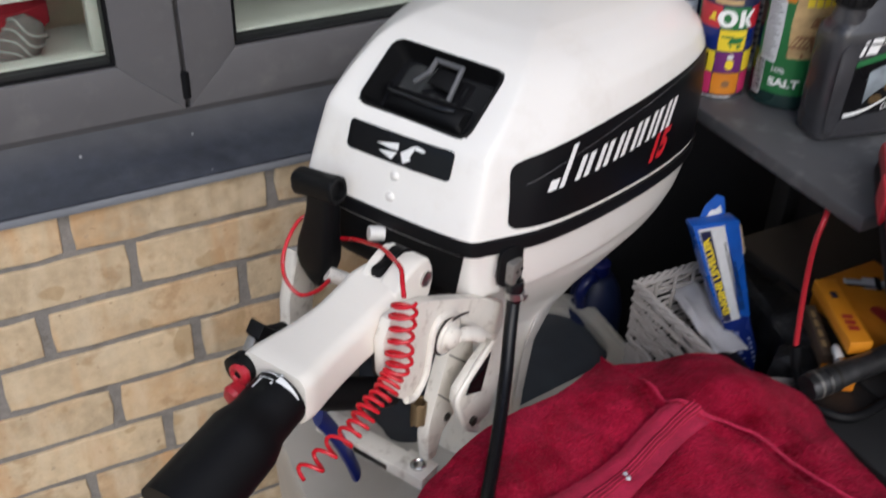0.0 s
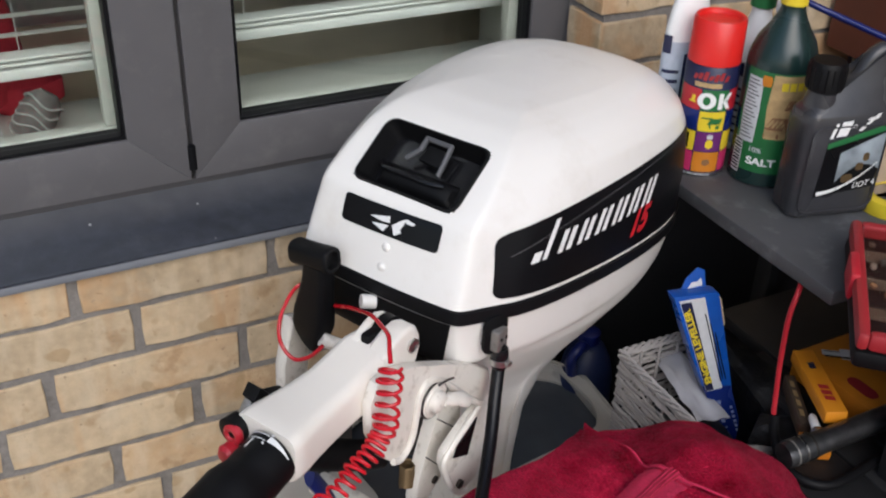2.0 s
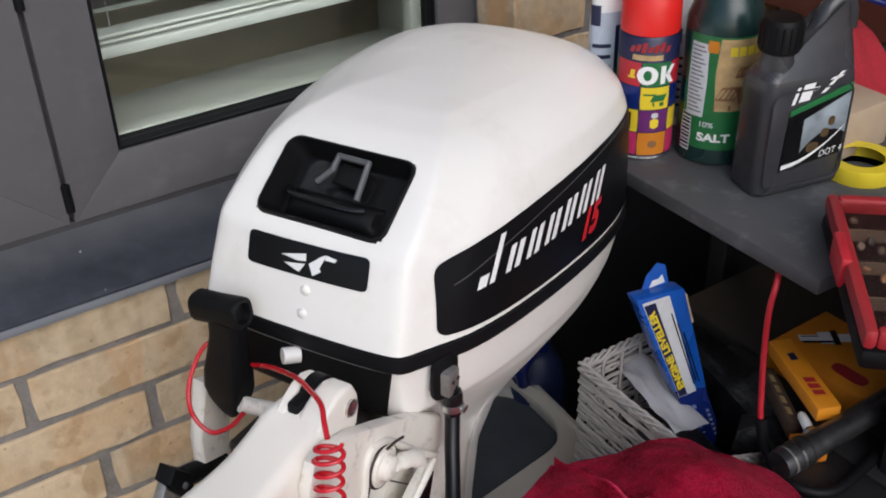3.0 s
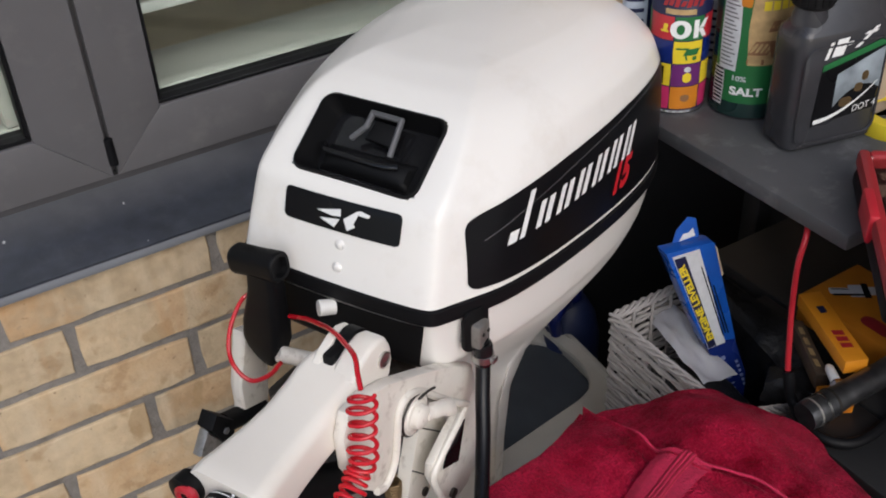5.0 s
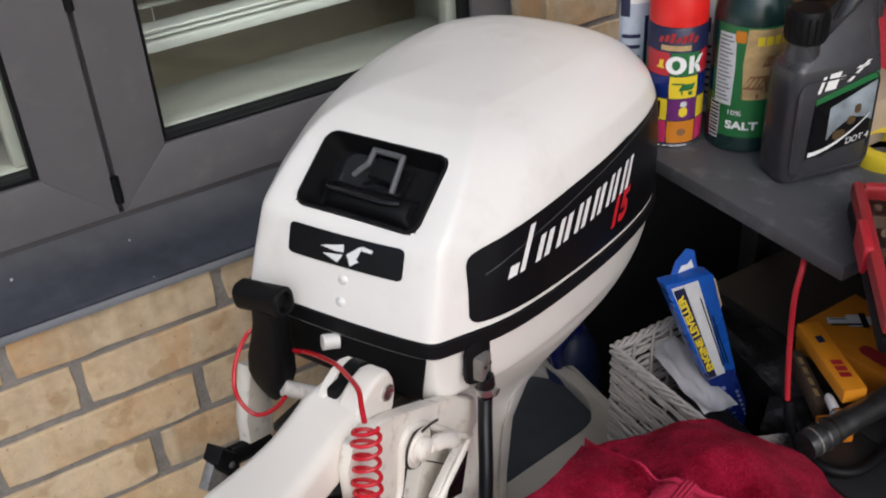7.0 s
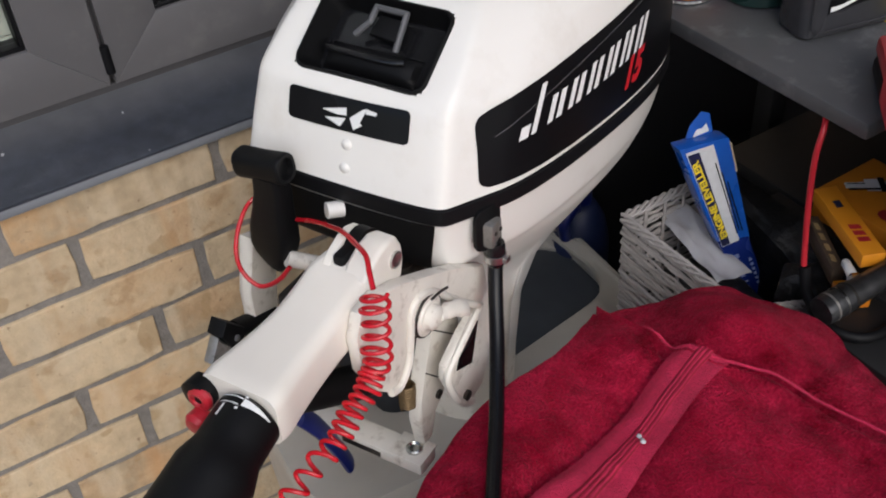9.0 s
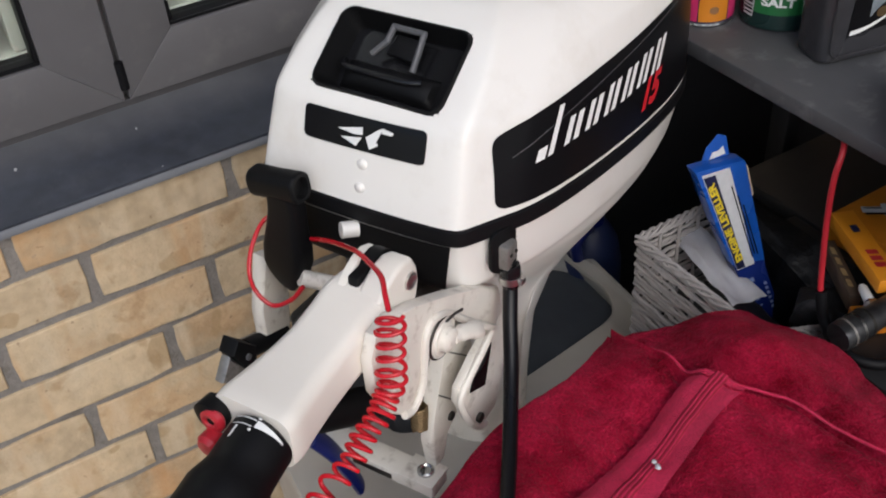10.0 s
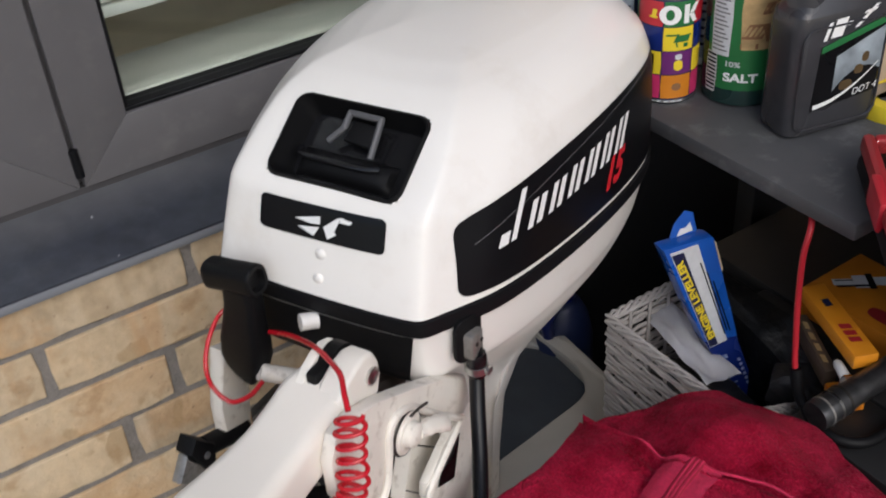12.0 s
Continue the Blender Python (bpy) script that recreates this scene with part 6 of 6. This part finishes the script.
dark_fill(0.472, -0.238, 0.050, 0.080, ((0.415, 0.8), (0.48, 1.0), (0.56, 1.0), (0.605, 0.95), (0.625, 0.7), (0.63, 0.2)), "crumpled black filler, shade inside the basket put into its colour")
dark_fill(0.526, -0.318, 0.026, 0.034, ((0.600, 0.8), (0.640, 1.0), (0.662, 0.95), (0.670, 0.6), (0.672, 0.15)), "small black filler for shade in the corner of the basket")
# Black sheet added so the right rim sinks into painted shade.
def drape_at(u, v):
    y = -0.152 - 0.190 * u
    top = 0.40 + 0.295 * (1 - 0.20 * (-y - 0.145) / 0.195)
    path = [Vector((0.5305, y, top - 0.20)), Vector((0.532, y, top - 0.03)), Vector((0.534, y, top + 0.006)), Vector((0.545, y, top + 0.013)), Vector((0.575, y, max(0.686, top - 0.01)))]
    p = along(path, v)
    n = noise.noise(p * 30)
    return (p.x - 0.004 * abs(n), p.y + 0.012 * noise.noise(Vector((v * 3, u * 2, 4))), p.z + 0.004 * abs(n))


drape = sheet(drape_at, 40, 40)
bmesh.ops.solidify(drape, geom=drape.faces[:], thickness=0.0008)
tagged(part("dark_fill", drape, M_DARK_FILL), "black sheet added over the basket rim for shade", "bag", "black bags")
# Scale the whole corner about the eye, as fitted to the view.
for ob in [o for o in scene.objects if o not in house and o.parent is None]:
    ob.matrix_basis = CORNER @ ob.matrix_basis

# The post's unseen depth is added to shade the brick pier.
tagged(part("timber_post", box(0.775, 0.98, -0.40, -0.01, 0.2685 + 0.82 * Z + 0.0005, 2.3, 0.006), M_REDWOOD), "red-brown stained timber post, deepened out of view to shade the pier", "post")
jug = thing("blue_jug", at(0.392, -0.085, 0.0), "dull blue plastic jug standing behind the tub", "jug")
part("body", lathe([(0.028, 0.0), (0.031, 0.004), (0.036, 0.56), (0.036, 0.640), (0.031, 0.668), (0.021, 0.688), (0.012, 0.694)], 28), M_BLUE_DULL, jug)
part("cap", lathe([(0.012, 0.6945), (0.0145, 0.695), (0.0145, 0.709), (0.011, 0.711), (0.001, 0.7112)], 24), M_BLUE_PLASTIC, jug, "deep blue screw cap")
part("handle", tube(spline([(-0.030, -0.012, 0.660), (-0.036, -0.016, 0.686), (-0.022, -0.014, 0.700), (-0.010, -0.006, 0.690)], 6), 0.0075, 10), M_BLUE_PLASTIC, jug, "deep blue moulded handle")
# Black backing added on the wall: under-shelf shade as colour.
board = part("shade_board", box(0.30, 0.995, -0.030, -0.004, 0.0, 0.888, 0.003), M_CRATE)
tagged(board, "black backing added for the shade under the shelf", "board")

# ---- red toy bag and knitted things on the inner sill ----
pillow = thing("red_bag", at(-0.315, 0.258, 0.986), "red cloth bag sitting on the inner sill", "bag")
part("cloth", moved(loft([[(r * math.cos(a), 0.55 * r * math.sin(a) * (1 + 0.1 * math.sin(3 * a)), z) for a in (2 * math.pi * k / 28 for k in range(28))] for z, r in ((0.0, 0.085), (0.02, 0.112), (0.06, 0.118), (0.12, 0.11), (0.20, 0.085), (0.27, 0.03))]), at(0.0, 0.01, 0.0)), M_REDCLOTH, pillow)
part("pocket", moved(loft([[(r * math.cos(a), 0.5 * r * math.sin(a), z) for a in (2 * math.pi * k / 24 for k in range(24))] for z, r in ((0.0, 0.03), (0.012, 0.045), (0.035, 0.045), (0.05, 0.02))]), at(0.108, -0.005, 0)), M_REDCLOTH, pillow)
for x, r, tilt in ((-0.222, 0.021, 38), (-0.262, 0.022, -28)):
    s = thing("knitted_roll", at(x, 0.168, 0.986) @ pose(0, 0, 0, 0, tilt, 15), "grey striped knitted roll beside the red bag", "knitwear", "knitted rolls")
    part("roll", lathe([(r * 0.6, 0), (r, 0.008), (r * 1.05, 0.030), (r * 0.95, 0.050), (r * 0.5, 0.060)], 24), M_STRIPE, s)
    for k in range(5):
        zz = 0.008 + 0.010 * k
        part("stripe", tube([(r * 1.03 * math.cos(q), r * 1.03 * math.sin(q), zz + 0.003 * math.sin(3 * q + k)) for q in (2 * math.pi * i / 32 for i in range(33))], 0.0013, 6), M_STRIPE_PALE, s)

# ---- bricks, piece by piece ----
rng = random.Random(5)


def brick_mesh(name, w, seed):
    """A worn brick, its face on y = 0, centred in x and z."""
    r = random.Random(seed)
    n = max(4, int(w / 0.026))
    line = [(-w / 2 + w * i / n, -0.0264) for i in range(n + 1)] + [(w / 2, 0.0)] + [(w / 2 - w * i / n, 0.0264) for i in range(n + 1)] + [(-w / 2, 0.0)]
    line = [(x + r.uniform(-1, 1) * 0.0014, z + r.uniform(-1, 1) * 0.0015) for x, z in line]
    for q in (0, n, n + 2, 2 * n + 2):
        line[q] = (line[q][0] * (1 - 0.0018 / w * 2), line[q][1] * 0.965)
    bm = bmesh.new()
    rings = []
    for y, inset in ((0.0, 0.0012), (0.0012, 0.0), (0.05, 0.0)):
        rings.append([bm.verts.new((x * (1 - inset * 2 / w), y + (r.uniform(-0.0003, 0.0006) if y < 0.01 else 0.0), z * (1 - inset / 0.0254))) for x, z in line])
    bm.faces.new(rings[0])
    bm.faces.new(rings[2][::-1])
    for low_ring, high_ring in zip(rings, rings[1:]):
        for i in range(len(line)):
            j = (i + 1) % len(line)
            bm.faces.new((low_ring[i], low_ring[j], high_ring[j], high_ring[i]))
    data = bpy.data.meshes.new(name)
    bmesh.ops.recalc_face_normals(bm, faces=bm.faces)
    bm.to_mesh(data)
    bm.free()
    data.materials.append(M_BRICK)
    return data


LONG, STEP = 0.2050, 0.2155
MESHES = [brick_mesh("brick", LONG, s) for s in range(8)]
HALF = [brick_mesh("brick_half", 0.0985, s + 20) for s in range(3)]
REVEAL = [brick_mesh("brick_end", 0.070, s + 40) for s in range(3)]
JOINT = {0: 0.002, 1: -0.154, 2: -0.039, 3: -0.099, 4: -0.200, 5: -0.148, 6: -0.03, 7: -0.1, 8: -0.19, 9: -0.06, 10: -0.13, 11: -0.02}
rest = []


def lay(wall, data, x, z, near, turn=0.0, y=0.0):
    if near:
        ob = new("brick", data)
        ob.parent = wall
        ob.location, ob.rotation_euler = (x, y + rng.uniform(-0.0008, 0.0008), z + rng.uniform(-0.0008, 0.0008)), (0, 0, turn)
    else:
        rest.append((data, x, y, z))


for k in range(15):
    z = TOP - GAP * k
    first = JOINT.get(k, -0.05 * (k % 4))
    for i in range(-11, 12):
        x = first + STEP * (i + 0.5)
        if -2.4 < x < 2.4:
            lay(wall_low, rng.choice(MESHES), x, z, k < 10 and -0.75 < x < 0.75)
for k in range(1, 22):
    z = TOP + GAP * k
    odd = k % 2
    x = 0.418 + (0.0985 / 2 if odd else LONG / 2)
    lay(wall_right, rng.choice(HALF if odd else MESHES), x, z, k < 12)
    x += (0.0985 + LONG) / 2 + 0.0105 if odd else STEP
    while x < 2.0:
        lay(wall_right, rng.choice(MESHES), x, z, k < 12 and x < 1.2)
        x += STEP
    lay(wall_right, rng.choice(REVEAL), 0.4185, z, k < 12, radians(-90), 0.0360)
verts, faces = [], []
for data, x, y, z in rest:
    n = len(verts)
    verts += [(v.co.x + x, v.co.y + y, v.co.z + z) for v in data.vertices]
    faces += [[n + i for i in p.vertices] for p in data.polygons]
far = bpy.data.meshes.new("bricks_far")
far.from_pydata(verts, [], faces)
far.materials.append(M_BRICK)
far_bricks = new("bricks_beyond", far)
far_bricks.parent = wall_low
far_bricks["kind"] = "stuff"
